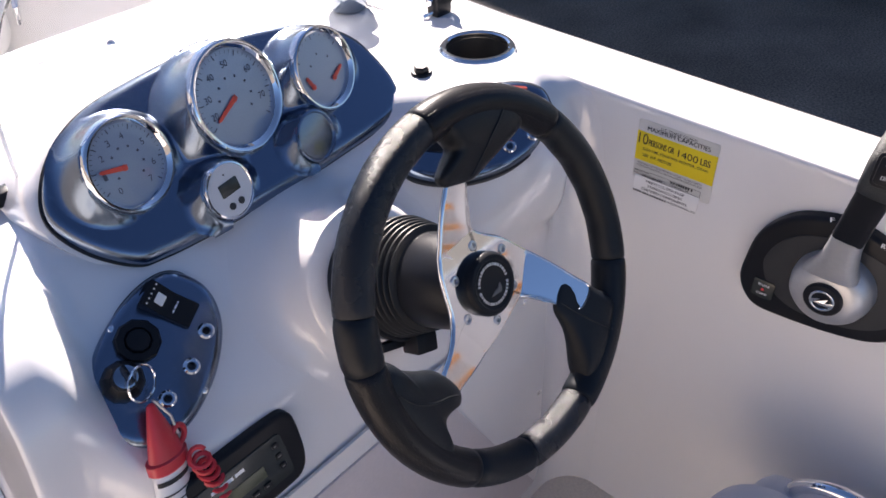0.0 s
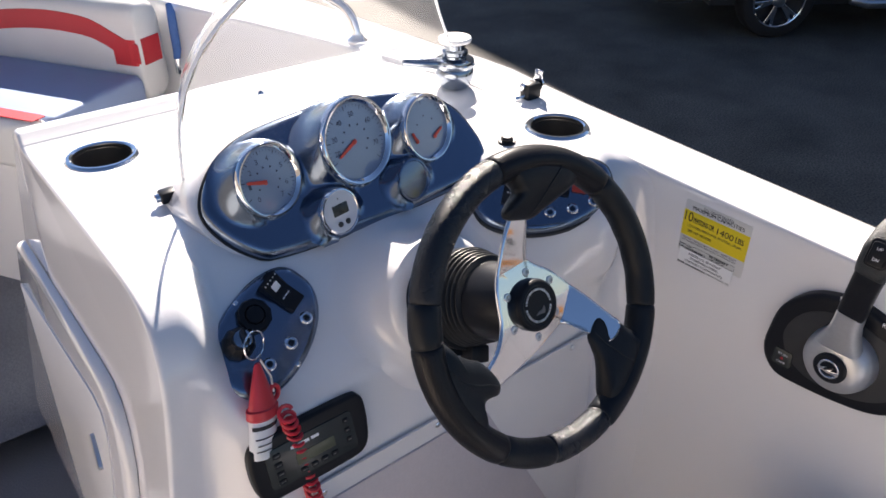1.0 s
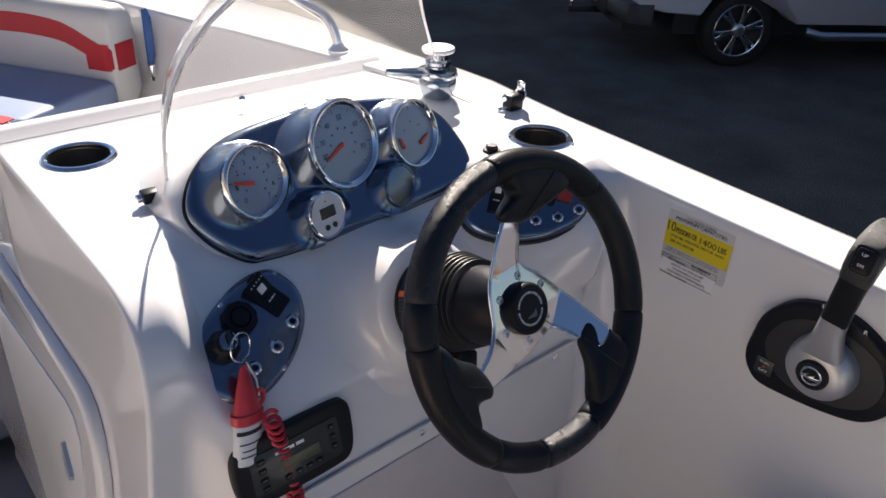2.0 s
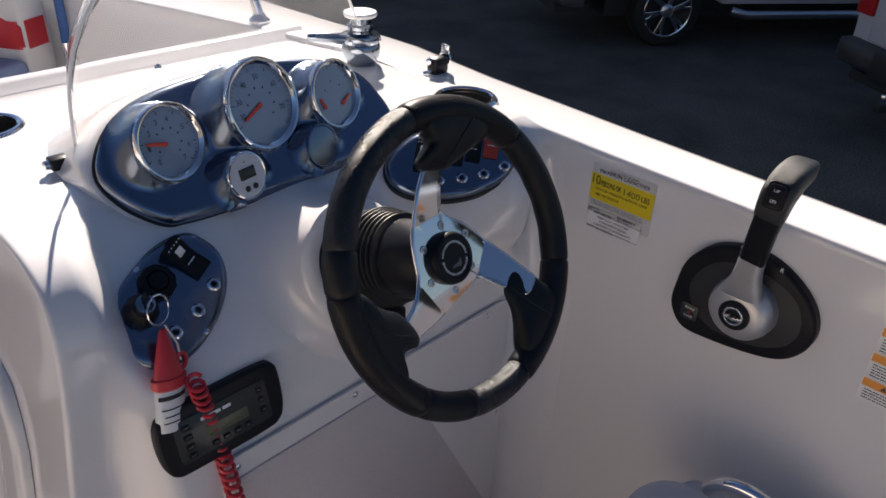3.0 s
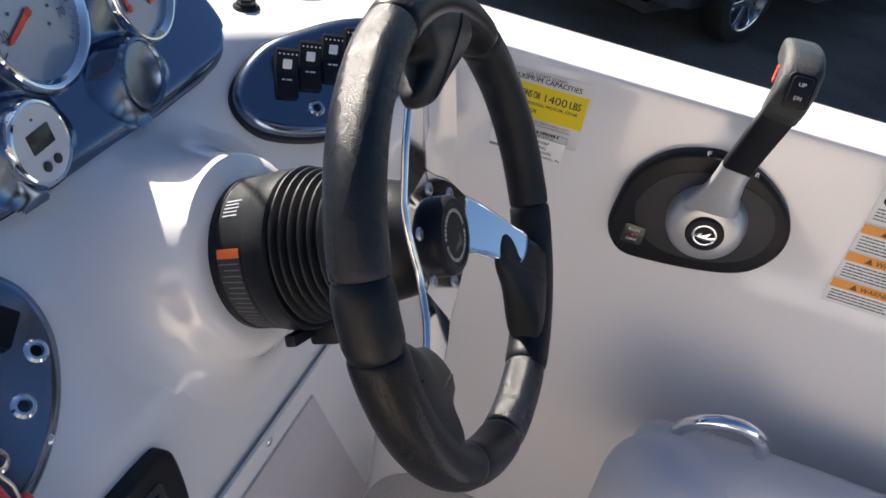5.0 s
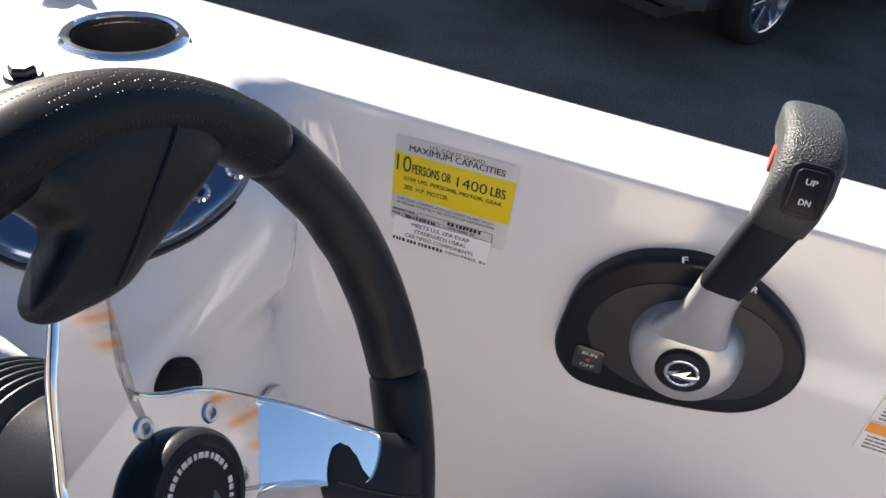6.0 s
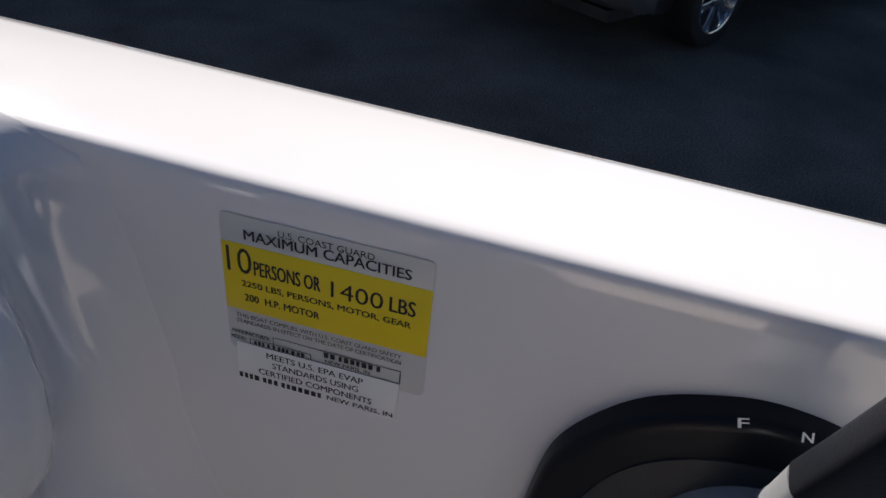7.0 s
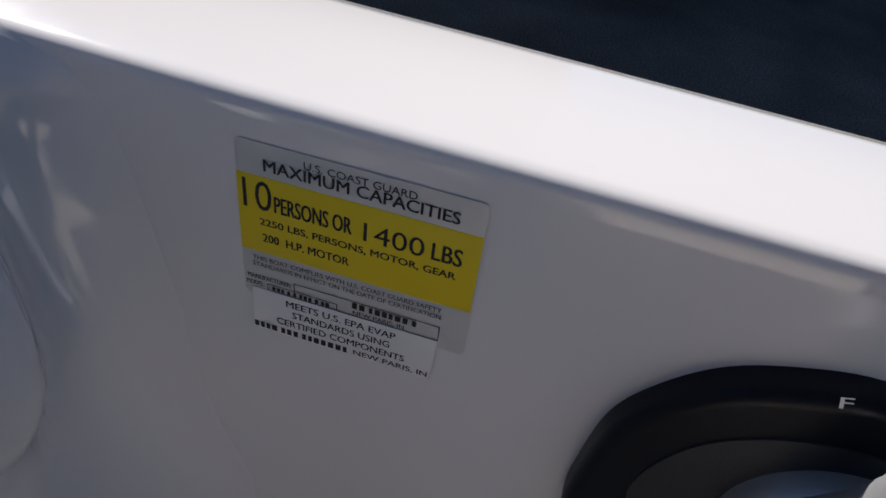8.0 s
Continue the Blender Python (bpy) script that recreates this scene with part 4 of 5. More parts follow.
for i, (t, hh, span) in enumerate(((0.24, 0.0050, 0.86), (0.50, 0.0017, 0.7), (0.66, 0.0015, 0.58), (0.80, 0.0015, 0.64))):
    c = collar + (end - collar) * (0.12 + 0.85 * t)
    bb = bmesh.new()
    n = 12
    rows = []
    for j in range(n + 1):
        a = math.pi * (0.5 - span / 2 + span * j / n)
        p = c + s * 0.0199 * math.cos(a) + toward * 0.0199 * 0.63 * math.sin(a)
        rows.append([p - d * hh / 2, p + d * hh / 2])
    loft(bb, rows, False)
    part("printed_bar", bb, INK, fl)
bb = bmesh.new()
ring_torus(bb, 0.0085, 0.0028, 28, 10)
part("float_eye", bb, RED, keyset, "red plastic eye", m=Matrix.Translation(collar + Vector((0.018, 0.004, 0.010))) @ ringm.to_3x3().to_4x4())
bb = bmesh.new()
tube(bb, [tip + Vector((0.004, 0, 0.004)), tip + Vector((0.012, -0.004, -0.022)), collar + Vector((0.018, 0.003, 0.012))], 0.0014, 8)
part("clip", bb, STEEL, keyset, "steel snap clip")
pts = []
c0, c1 = collar + Vector((0.020, -0.016, -0.006)), Vector((0.012, -0.098, -0.265))
turns = 20
for i in range(turns * 12 + 1):
    t = i / (turns * 12)
    a = 2 * math.pi * turns * t
    c = c0 + (c1 - c0) * t + Vector((0.008 * math.sin(3.0 * t), 0.012 * math.sin(math.pi * t), 0))
    pts.append(c + Vector((0.0086 * math.cos(a), 0.0070 * math.sin(a), 0.0040 * math.sin(a))))
bb = bmesh.new()
tube(bb, pts, 0.0027, 6)
part("coiled_lanyard", bb, RED, keyset, "coiled red lanyard")

# radio on the lower dash
RD = frame_on(Vector((-0.588, 0.080, -0.172)), (1, 0, 0), (0, 0.273, 0.962))
radio = thing("marine_radio", RD, "black marine radio with rounded cover and small display", "radio")
b = bmesh.new()
slab(b, spline([(0.062, 0.052), (0.077, 0.046), (0.081, 0.030), (0.078, -0.008), (0.068, -0.026), (0.045, -0.031), (-0.04, -0.031), (-0.066, -0.028), (-0.076, -0.012), (-0.078, 0.020), (-0.072, 0.042), (-0.052, 0.051), (0.0, 0.053)], True, 5), 0.014, 0.005, 4)
part("cover", b, BLACK, radio, "black moulded cover", m=pose(0, 0, -0.004), angle=50)
b = bmesh.new()
slab(b, rounded(0.118, 0.052, 0.006), 0.0015, 0.0006)
face = part("faceplate", b, LCD, radio, "glossy black faceplate", m=pose(0.0, 0.010, 0.010))
b = bmesh.new()
slab(b, rounded(0.052, 0.014, 0.001, 3), 0.0006, 0.0002)
part("display", b, DISPLAY, face, "dim green display", m=pose(0.004, -0.002, 0.0015))
for i, (x, y, ww) in enumerate(((-0.045, 0.016, 0.010), (-0.045, 0.004, 0.010), (-0.045, -0.008, 0.010), (-0.045, -0.019, 0.010), (-0.016, -0.018, 0.009), (-0.002, -0.018, 0.009), (0.012, -0.018, 0.009), (0.026, -0.018, 0.009), (0.049, 0.016, 0.007), (0.049, 0.003, 0.007), (0.049, -0.010, 0.007))):
    b = bmesh.new()
    slab(b, rounded(ww, 0.0062, 0.0012, 3), 0.0020, 0.0006)
    k = part("button", b, BLACK, face, m=pose(x, y, 0.0015))
    b = bmesh.new()
    bars(b, -ww * 0.3, ww * 0.3, 0, 0.0014, 0.0021, i)
    part("button_mark", b, GREY_INK, k)
b = bmesh.new()
bars(b, -0.026, 0.012, 0.0, 0.004, 0.0, 21, 0.1)
part("brand_bar", b, WHITE_INK, face, m=pose(0, 0.0165, 0.0017))

# ---- starboard switch panel ----
ra = radians(40)
nr = Vector((-0.669 * math.sin(ra), -0.669 * math.cos(ra), 0.743))
rr = Vector((0, 0, 1)).cross(nr)
SR = frame_on(Vector((-0.13, 0.145, 0.015)), rr, nr.cross(rr))
swr = thing("switch_panel", SR, "oval gunmetal switch panel with rocker switches", "switch panel", group="switch panels")
egg = spline([(0.089, 0.006), (0.087, 0.026), (0.077, 0.041), (0.052, 0.050), (0.015, 0.050), (-0.023, 0.043), (-0.067, 0.031), (-0.097, 0.008), (-0.112, -0.016), (-0.110, -0.038), (-0.094, -0.056), (-0.062, -0.067), (-0.025, -0.070), (0.018, -0.062), (0.056, -0.043), (0.079, -0.018)], True, 5)
b = bmesh.new()
slab(b, [(x * 1.02, y * 1.03) for x, y in egg], 0.012, 0.001)
part("gasket", b, RUBBER, swr, m=pose(0, 0, -0.013))
b = bmesh.new()
slab(b, egg, 0.012, 0.011, 7)
part("plate", b, GUNMETAL, swr, "polished gunmetal plate", m=pose(0, 0, -0.003), angle=60)
for x, y in ((-0.098, -0.013), (0.078, 0.020), (0.012, -0.053)):
    rivet(swr, x, y, TOP - 0.001)
for x, y in ((-0.036, -0.043), (-0.003, -0.040), (0.029, -0.034), (0.060, -0.022)):
    jack(swr, x, y, TOP - 0.001)
for i in range(5):
    rocker(swr, -0.059 + i * 0.0255, -0.008 + i * 0.0052, TOP - 0.0015, -11, 0.021, 0.046, RED_SWITCH if i == 4 else BLACK)

# ---- cup holders ----
for cx, cy in CUPS:
    cup = thing("cup_holder", Matrix.Translation((cx, cy, DECK)), "stainless steel cup holder recessed in the deck", "cup holder", group="cup holders")
    b = bmesh.new()
    lathe(b, [(0.0415, -0.004), (0.0425, 0.0025), (0.045, 0.0042), (0.049, 0.0040), (0.0525, 0.0012), (0.053, -0.0005)], 56, False, False)
    part("rim", b, CHROME, cup, "bright steel rim")
    # the well is one even near-black, far darker than its rim
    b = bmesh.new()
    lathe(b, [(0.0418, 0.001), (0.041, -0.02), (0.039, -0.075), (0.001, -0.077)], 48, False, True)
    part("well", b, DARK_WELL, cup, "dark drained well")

# ---- throttle ----
TH = frame_on(Vector((0.0, 0, -0.004)), (0, -1, 0), (0, 0, 1))
throttle = thing("throttle_control", TH, "black and silver side-mount throttle lever on the liner", "throttle")
b = bmesh.new()
plate = spline([(0.163, -0.133), (0.164, -0.105), (0.170, -0.070), (0.184, -0.046), (0.205, -0.026), (0.232, -0.015), (0.258, -0.011), (0.290, -0.017), (0.322, -0.035), (0.345, -0.059), (0.355, -0.086), (0.352, -0.112), (0.337, -0.136), (0.314, -0.151), (0.275, -0.161), (0.230, -0.167), (0.192, -0.168), (0.173, -0.155)], True, 5)
slab(b, plate, 0.016, 0.006, 4)
part("base_plate", b, BLACK, throttle, "black plastic base plate", angle=50)
b = bmesh.new()
oval = spline([(0.187, -0.100), (0.194, -0.071), (0.213, -0.048), (0.244, -0.035), (0.285, -0.036), (0.320, -0.050), (0.336, -0.076), (0.335, -0.104), (0.320, -0.126), (0.285, -0.142), (0.235, -0.146), (0.202, -0.130)], True, 5)
slab(b, oval, 0.0012, 0.0004)
part("inlay", b, GREY_PLASTIC, throttle, "dark grey inlay", m=pose(0, 0, 0.016))
HUB = Vector((0.265, -0.089, 0))
b = bmesh.new()
lathe(b, [(0.044, 0.0), (0.0435, 0.010), (0.041, 0.020), (0.036, 0.027), (0.028, 0.031), (0.02, 0.032)], 48)
part("hub_dome", b, SATIN, throttle, "satin silver hub", m=pose(HUB.x, HUB.y, 0.016))
b = bmesh.new()
lathe(b, [(0.0205, 0), (0.0205, 0.003), (0.0185, 0.0046), (0.012, 0.005)], 40)
cap = part("hub_cap", b, BLACK, throttle, "black hub cap", m=pose(HUB.x, HUB.y, 0.0472))
b = bmesh.new()
ring_torus(b, 0.0118, 0.0014, 36, 8, 0.5)
part("emblem_ring", b, CHROME, cap, "bright ring", m=pose(0, 0, 0.0052))
b = bmesh.new()
slab(b, [(-0.014, -0.003), (-0.002, 0.003), (-0.006, -0.003), (0.006, 0.005), (0.003, -0.002), (0.013, 0.002), (0.012, -0.004), (0.0, -0.006)], 0.0008, 0.0002)
part("emblem", b, CHROME, cap, "bright emblem", m=pose(0, 0, 0.005))
# lever: silver neck, black shaft, grip with trim switch; axes are aft, up, inboard
b = bmesh.new()
secs = [((0.262, -0.075, 0.030), 0.034, 0.013), ((0.264, -0.055, 0.038), 0.026, 0.012), ((0.266, -0.035, 0.043), 0.0190, 0.0108), ((0.267, -0.018, 0.047), 0.0165, 0.0100), ((0.2685, -0.002, 0.050), 0.0160, 0.0098)]


def lever(secs, n=24, e=0.7):
    rings = []
    P = [Vector(s[0]) for s in secs]
    for i, (p, hw, hd) in enumerate(secs):
        d = (P[min(i + 1, len(P) - 1)] - P[max(i - 1, 0)]).normalized()
        a = Vector((1, 0, 0))
        a = (a - d * a.dot(d)).normalized()
        c = d.cross(a)
        rings.append([Vector(p) + a * hw * math.copysign(abs(math.cos(t)) ** e, math.cos(t)) + c * hd * math.copysign(abs(math.sin(t)) ** e, math.sin(t)) for t in (2 * math.pi * j / n for j in range(n))])
    return rings


loft(b, lever(secs), True, True, True)
part("lever_neck", b, SATIN, throttle, "satin silver lever neck", angle=60)
b = bmesh.new()
loft(b, lever([((0.2685, -0.002, 0.050), 0.0158, 0.0092), ((0.272, 0.020, 0.057), 0.0156, 0.0090), ((0.277, 0.050, 0.066), 0.0158, 0.0090), ((0.281, 0.072, 0.072), 0.0160, 0.0098), ((0.283, 0.088, 0.072), 0.0150, 0.0098)], 28, 0.5), True, True, True)
part("lever_shaft", b, BLACK, throttle, "black plastic lever shaft", angle=60)
b = bmesh.new()
loft(b, lever([((0.2805, 0.068, 0.0715), 0.0150, 0.0090), ((0.2807, 0.070, 0.0717), 0.0172, 0.0112), ((0.2825, 0.084, 0.0745), 0.0182, 0.0128), ((0.2840, 0.098, 0.0735), 0.0186, 0.0150), ((0.2850, 0.1085, 0.0640), 0.0188, 0.0152), ((0.2848, 0.1135, 0.0500), 0.0186, 0.0140), ((0.2840, 0.1145, 0.0340), 0.0184, 0.0136),
                    ((0.2832, 0.1135, 0.0180), 0.0176, 0.0130), ((0.2825, 0.1120, 0.0080), 0.0158, 0.0115), ((0.2822, 0.1112, 0.0030), 0.0120, 0.0085)], 32, 0.5), True, True, True)
part("hand_grip", b, GRIP, throttle, "black textured grip head", angle=60)
swm = frame_on(Vector((0.2858, 0.1015, 0.0855)), (1, 0, 0), (0, 0.90, -0.30))
b = bmesh.new()
slab(b, rounded(0.0245, 0.0325, 0.006), 0.0045, 0.0016)
part("switch_bezel", b, BLACK, throttle, "raised black switch surround", m=swm @ pose(0, 0, -0.002))
b = bmesh.new()
slab(b, rounded(0.0180, 0.026, 0.004), 0.004, 0.0015)
trim = part("trim_switch", b, BLACK, throttle, "glossy black trim switch", m=swm @ pose(0, 0, 0.0012))
lettering("UP", 0.0, 0.006, 0.0064, 0.0034, WHITE_INK, trim, 0.0043)
lettering("DN", 0.0, -0.006, 0.0064, 0.0034, WHITE_INK, trim, 0.0043)
b = bmesh.new()
box(b, -0.0015, 0.004, -0.0085, 0.0085, -0.004, 0.004, 0.0015)
part("lock_button", b, LOCK_RED, throttle, "orange-red neutral lock button", m=pose(0.2668, 0.1000, 0.050))
for words, x, y, t in (("F", 0.2420, -0.0118, 16), ("N", 0.2670, -0.0106, 14), ("R", 0.296, -0.0205, 0)):
    lettering(words, x, y, 0.0042, 0.0056, WHITE_INK, throttle, 0.0163, t)
b = bmesh.new()
slab(b, rounded(0.026, 0.026, 0.004), 0.003, 0.001)
stop = part("stop_switch", b, LCD, throttle, "black stop switch", m=pose(0.195, -0.135, 0.016))
lettering("RUN", 0.0, 0.0065, 0.0125, 0.0036, PALE_FACE, stop, 0.0032)
lettering("OFF", 0.0, -0.0065, 0.0125, 0.0036, PALE_FACE, stop, 0.0032)
b = bmesh.new()
lathe(b, [(0.0018, 0), (0.0018, 0.0006)], 10)
part("indicator", b, RED, stop, "red dot", m=pose(0, 0, 0.003))

# ---- capacity sticker on the liner ----
LB = frame_on(Vector((-0.0006, 0, 0)), (0, -1, 0), (0, 0, 1))
cap_st = thing("capacity_sticker", LB, "yellow and white boat capacity sticker on the liner", "sticker")
b = bmesh.new()
slab(b, [(x + 0.0505, y - 0.0255) for x, y in rounded(0.105, 0.083, 0.003)], 0.0003, 0.0001)
part("film", b, CLEAR_FILM, cap_st, "pale grey film")
b = bmesh.new()
slab(b, [(-0.002, 0.0), (0.103, 0.0), (0.1025, -0.0405), (-0.002, -0.0405)], 0.0003, 0.0001)
part("yellow_band", b, YELLOW, cap_st, "bright yellow band", m=pose(0, 0, 0.0003))
b = bmesh.new()
slab(b, [(0.002, -0.0625), (0.0905, -0.0625), (0.0895, -0.0885), (0.0015, -0.0885)], 0.0003, 0.0001)
part("white_strip", b, WHITE_FILM, cap_st, "white strip stuck over the lower edge", m=pose(0, 0, 0.0006))
Z = 0.0008
for words, x0, x1, y, h in (("U.S. COAST GUARD", 0.028, 0.075, 0.0112, 0.0036), ("MAXIMUM CAPACITIES", 0.0105, 0.0925, 0.0062, 0.0058), ("10", 0.0005, 0.0135, -0.0095, 0.0150), ("PERSONS OR", 0.0145, 0.0485, -0.0122, 0.0085), ("1400", 0.0540, 0.0800, -0.0130, 0.0095), ("LBS", 0.0830, 0.0955, -0.0130, 0.0088),
                             ("2250 LBS, PERSONS, MOTOR, GEAR", 0.0075, 0.0940, -0.0232, 0.0042), ("200  H.P. MOTOR", 0.0085, 0.0480, -0.0315, 0.0044)):
    lettering(words, (x0 + x1) / 2, y, x1 - x0, h, INK, cap_st, Z, bold=words not in ("10", "1400", "U.S. COAST GUARD"))
for words, x0, x1, y, h in (("THIS BOAT COMPLIES WITH U.S. COAST GUARD SAFETY", 0.003, 0.0905, -0.0440, 0.0026), ("STANDARDS IN EFFECT ON THE DATE OF CERTIFICATION", 0.003, 0.0905, -0.0478, 0.0026)):
    lettering(words, (x0 + x1) / 2, y, x1 - x0, h, GREY_INK, cap_st, Z)
lettering("MANUFACTURER:", 0.0105, -0.0555, 0.021, 0.0026, INK, cap_st, Z)
lettering("MODEL:", 0.0035, -0.0595, 0.0085, 0.0026, INK, cap_st, Z)
b = bmesh.new()
for x0, x1, y0, y1 in ((0.0225, 0.0905, -0.0535, -0.0620), (0.0095, 0.0430, -0.0582, -0.0622)):
    for q in ((x0, x1, y0, y0 - 0.0004), (x0, x1, y1, y1 - 0.0004), (x0, x0 + 0.0004, y0, y1), (x1, x1 + 0.0004, y0, y1)):
        b.faces.new([b.verts.new((px, py, 0)) for px, py in ((q[0], q[2]), (q[1], q[2]), (q[1], q[3]), (q[0], q[3]))])
part("ruled_box", b, INK, cap_st, m=pose(0, 0, Z), smooth=False)
for x0, x1, y, h, sd in ((0.0505, 0.0785, -0.0558, 0.0034, 5), (0.0120, 0.0400, -0.0602, 0.0026, 7), (0.0020, 0.0480, -0.0857, 0.0036, 8)):
    rnd = random.Random(sd)
    b = bmesh.new()
    x = x0
    while x < x1:
        w = h * rnd.uniform(0.5, 0.8)
        b.faces.new([b.verts.new(p) for p in ((x, y - h / 2, 0), (x + w, y - h / 2, 0), (x + w, y + h / 2, 0), (x, y + h / 2, 0))])
        x += w + h * rnd.choice((0.25, 0.25, 0.3, 0.3, 0.6))
    part("printed_bar", b, INK, cap_st, m=pose(0, 0, Z + 0.0003), smooth=False)
lettering("NEW PARIS, IN", 0.0630, -0.0600, 0.0240, 0.0027, INK, cap_st, Z + 0.0003)
lettering("NEW PARIS, IN", 0.0700, -0.0857, 0.0360, 0.0037, INK, cap_st, Z + 0.0003)
for words, x0, x1, y in (("MEETS U.S. EPA EVAP", 0.0185, 0.0715, -0.0672), ("STANDARDS USING", 0.0215, 0.0690, -0.0735), ("CERTIFIED COMPONENTS", 0.0135, 0.0765, -0.0797)):
    lettering(words, (x0 + x1) / 2, y, x1 - x0, 0.0040, INK, cap_st, Z + 0.0003)

# ---- warning stickers aft of the throttle ----
for i, (y1, y0) in enumerate(((0.010, -0.048), (-0.050, -0.086), (-0.087, -0.123), (-0.124, -0.158))):
    wl = thing("warning_sticker", LB @ pose(0.4185, 0, 0), "white warning sticker with an orange heading", "sticker", group="warning stickers")
    b = bmesh.new()
    slab(b, [(0, y1), (0.090, y1), (0.090, y0), (0, y0)], 0.0004, 0.0001)
    part("film", b, WHITE_FILM, wl, "white printed film")
    b = bmesh.new()
    slab(b, [(0.001, y1 - 0.001), (0.089, y1 - 0.001), (0.089, y1 - 0.0125), (0.001, y1 - 0.0125)], 0.0002, 0.0001)
    part("heading_band", b, ORANGE, wl, "orange heading band", m=pose(0, 0, 0.0004))
    lettering("WARNING", 0.052, y1 - 0.0068, 0.040, 0.0062, BROWN_INK, wl, 0.0008)
    b = bmesh.new()
    slab(b, [(-0.0042, -0.0036), (0.0042, -0.0036), (0.0, 0.0040)], 0.0002, 0.00005)
    part("alert_triangle", b, BROWN_INK, wl, m=pose(0.0255, y1 - 0.0068, 0.0006))
    rows = int((y1 - y0 - 0.015) / 0.0040)
    for k in range(rows):
        b = bmesh.new()
        bars(b, 0.030 if i == 0 and k < 6 else 0.005, 0.085 - 0.02 * ((k * 7 + i) % 3 == 2), y1 - 0.0165 - k * 0.0040, 0.0016, 0, 40 + 9 * i + k, 0.0)
        tagged(part("printed_bar", b, GREY_INK, wl, m=pose(0, 0, 0.0006), smooth=False), kind="stuff")
    if i == 0:
        b = bmesh.new()
        slab(b, rounded(0.019, 0.017, 0.006), 0.0002, 0.00005)
        part("pictogram", b, GREY_PLASTIC, wl, "dark pictogram", m=pose(0.0155, -0.0165, 0.0005))

# ---- black blanking plug on the dash ----
plug = thing("blanking_plug", frame_on(Vector((-0.194, 0.0885, -0.131)), (1, 0, 0), (0, 0.40, 0.91)), "round black plastic blanking plug on the dash", "plug")
b = bmesh.new()
lathe(b, [(0.0215, -0.006), (0.0215, 0.003), (0.0195, 0.006), (0.014, 0.0068), (0.0135, 0.0055), (0.0001, 0.0055)], 36)
part("cap", b, BLACK, plug)

# ---- access panel under the dash ----
panel = thing("access_panel", frame_on(Vector((-0.345, 0.0668, -0.450)), (1, 0, 0), (0, 0, 1)), "pale screwed-on access panel with a darker mauve-grey lower sheet", "panel")
b = bmesh.new()
slab(b, rounded(0.520, 0.474, 0.024), 0.004, 0.002)
part("board", b, PANEL, panel)
for x, y in ((-0.060, 0.226), (0.204, 0.226), (-0.240, 0.222), (0.250, 0.0)):
    rivet(panel, x, y, 0.004, 0.005, "screw")

# thin darker sheet over the lower panel, cut on a slant
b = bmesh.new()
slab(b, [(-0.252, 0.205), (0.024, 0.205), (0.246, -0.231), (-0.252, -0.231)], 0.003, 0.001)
part("slanted_sheet", b, MAUVE, panel, "darker mauve-grey sheet with a slanted edge", m=pose(0, 0, 0.0042))

# ---- port side hatch of the console ----
SIDE = frame_on(Vector((port_x(-0.25) - 0.001, 0.50, -0.25)), (0, -1, 0), (0.16, 0, 1))
hatch = thing("console_hatch", SIDE, "white gelcoat hatch door with steel latch on the console side", "hatch")
b = bmesh.new()
slab(b, [(-0.245, 0.122), (0.15, 0.122), (0.19, 0.119), (0.222, 0.105), (0.245, 0.075), (0.262, 0.03), (0.270, -0.05), (0.272, -0.22), (-0.245, -0.22)], 0.016, 0.014, 4)
part("surround", b, GELCOAT, hatch, "raised moulded surround", angle=60)
b = bmesh.new()
slab(b, [(-0.229, 0.052), (0.155, 0.080), (0.185, 0.073), (0.205, 0.05), (0.215, 0.0), (0.215, -0.20), (0.06, -0.20), (-0.022, -0.129)], 0.004, 0.0015, 2)
door = part("door", b, GREY_GELCOAT, hatch, "pale hatch door", m=pose(0, 0, 0.0145))
b = bmesh.new()
slab(b, rounded(0.012, 0.052, 0.0055), 0.006, 0.003)
part("latch", b, STEEL, door, "steel flush latch", m=pose(0.160, -0.012, 0.004, 0, 0, 42))

# ---- deck fittings ----
knob = thing("drain_plug", Matrix.Translation((-0.117, 0.256, DECK)), "black plastic hex plug on the deck", "plug")
b = bmesh.new()
lathe(b, [(0.0140, -0.001), (0.0140, 0.002), (0.0125, 0.0035)], 28)
part("flange", b, BLACK, knob)
b = bmesh.new()
lathe(b, [(0.0100, 0.003), (0.0100, 0.008), (0.0085, 0.0105)], 6)
part("hex_head", b, BLACK, knob, angle=20)

clampm = thing("top_bracket", Matrix.Translation((0.045, 0.372, gunwale_z(0.372))), "small black and chrome canopy bracket on the gunwale", "bracket")
b = bmesh.new()
box(b, -0.016, 0.016, -0.012, 0.012, -0.002, 0.028, 0.005)
part("body", b, BLACK, clampm)
b = bmesh.new()
lathe(b, [(0.013, 0), (0.013, 0.004), (0.009, 0.008), (0.003, 0.009)], 20)
part("turn_knob", b, CHROME, clampm, "chrome turn knob", m=pose(0.016, 0, 0.022, 0, 90, 0))
b = bmesh.new()
box(b, -0.0025, 0.0025, -0.009, 0.009, 0.0, 0.020, 0.002)
part("tab", b, CHROME, clampm, "chrome tab", m=pose(0.019, 0.0, 0.026))
b = bmesh.new()
lathe(b, [(0.006, 0), (0.006, 0.005), (0.003, 0.007)], 14)
part("stud", b, CHROME, clampm, "chrome stud", m=pose(-0.016, 0.002, 0.022, 0, -90, 0))
b = bmesh.new()
tube(b, [(-0.015, 0, 0.006), (-0.032, 0.004, 0.003)], 0.003, 8)
part("pin", b, CHROME, clampm, "chrome pin")

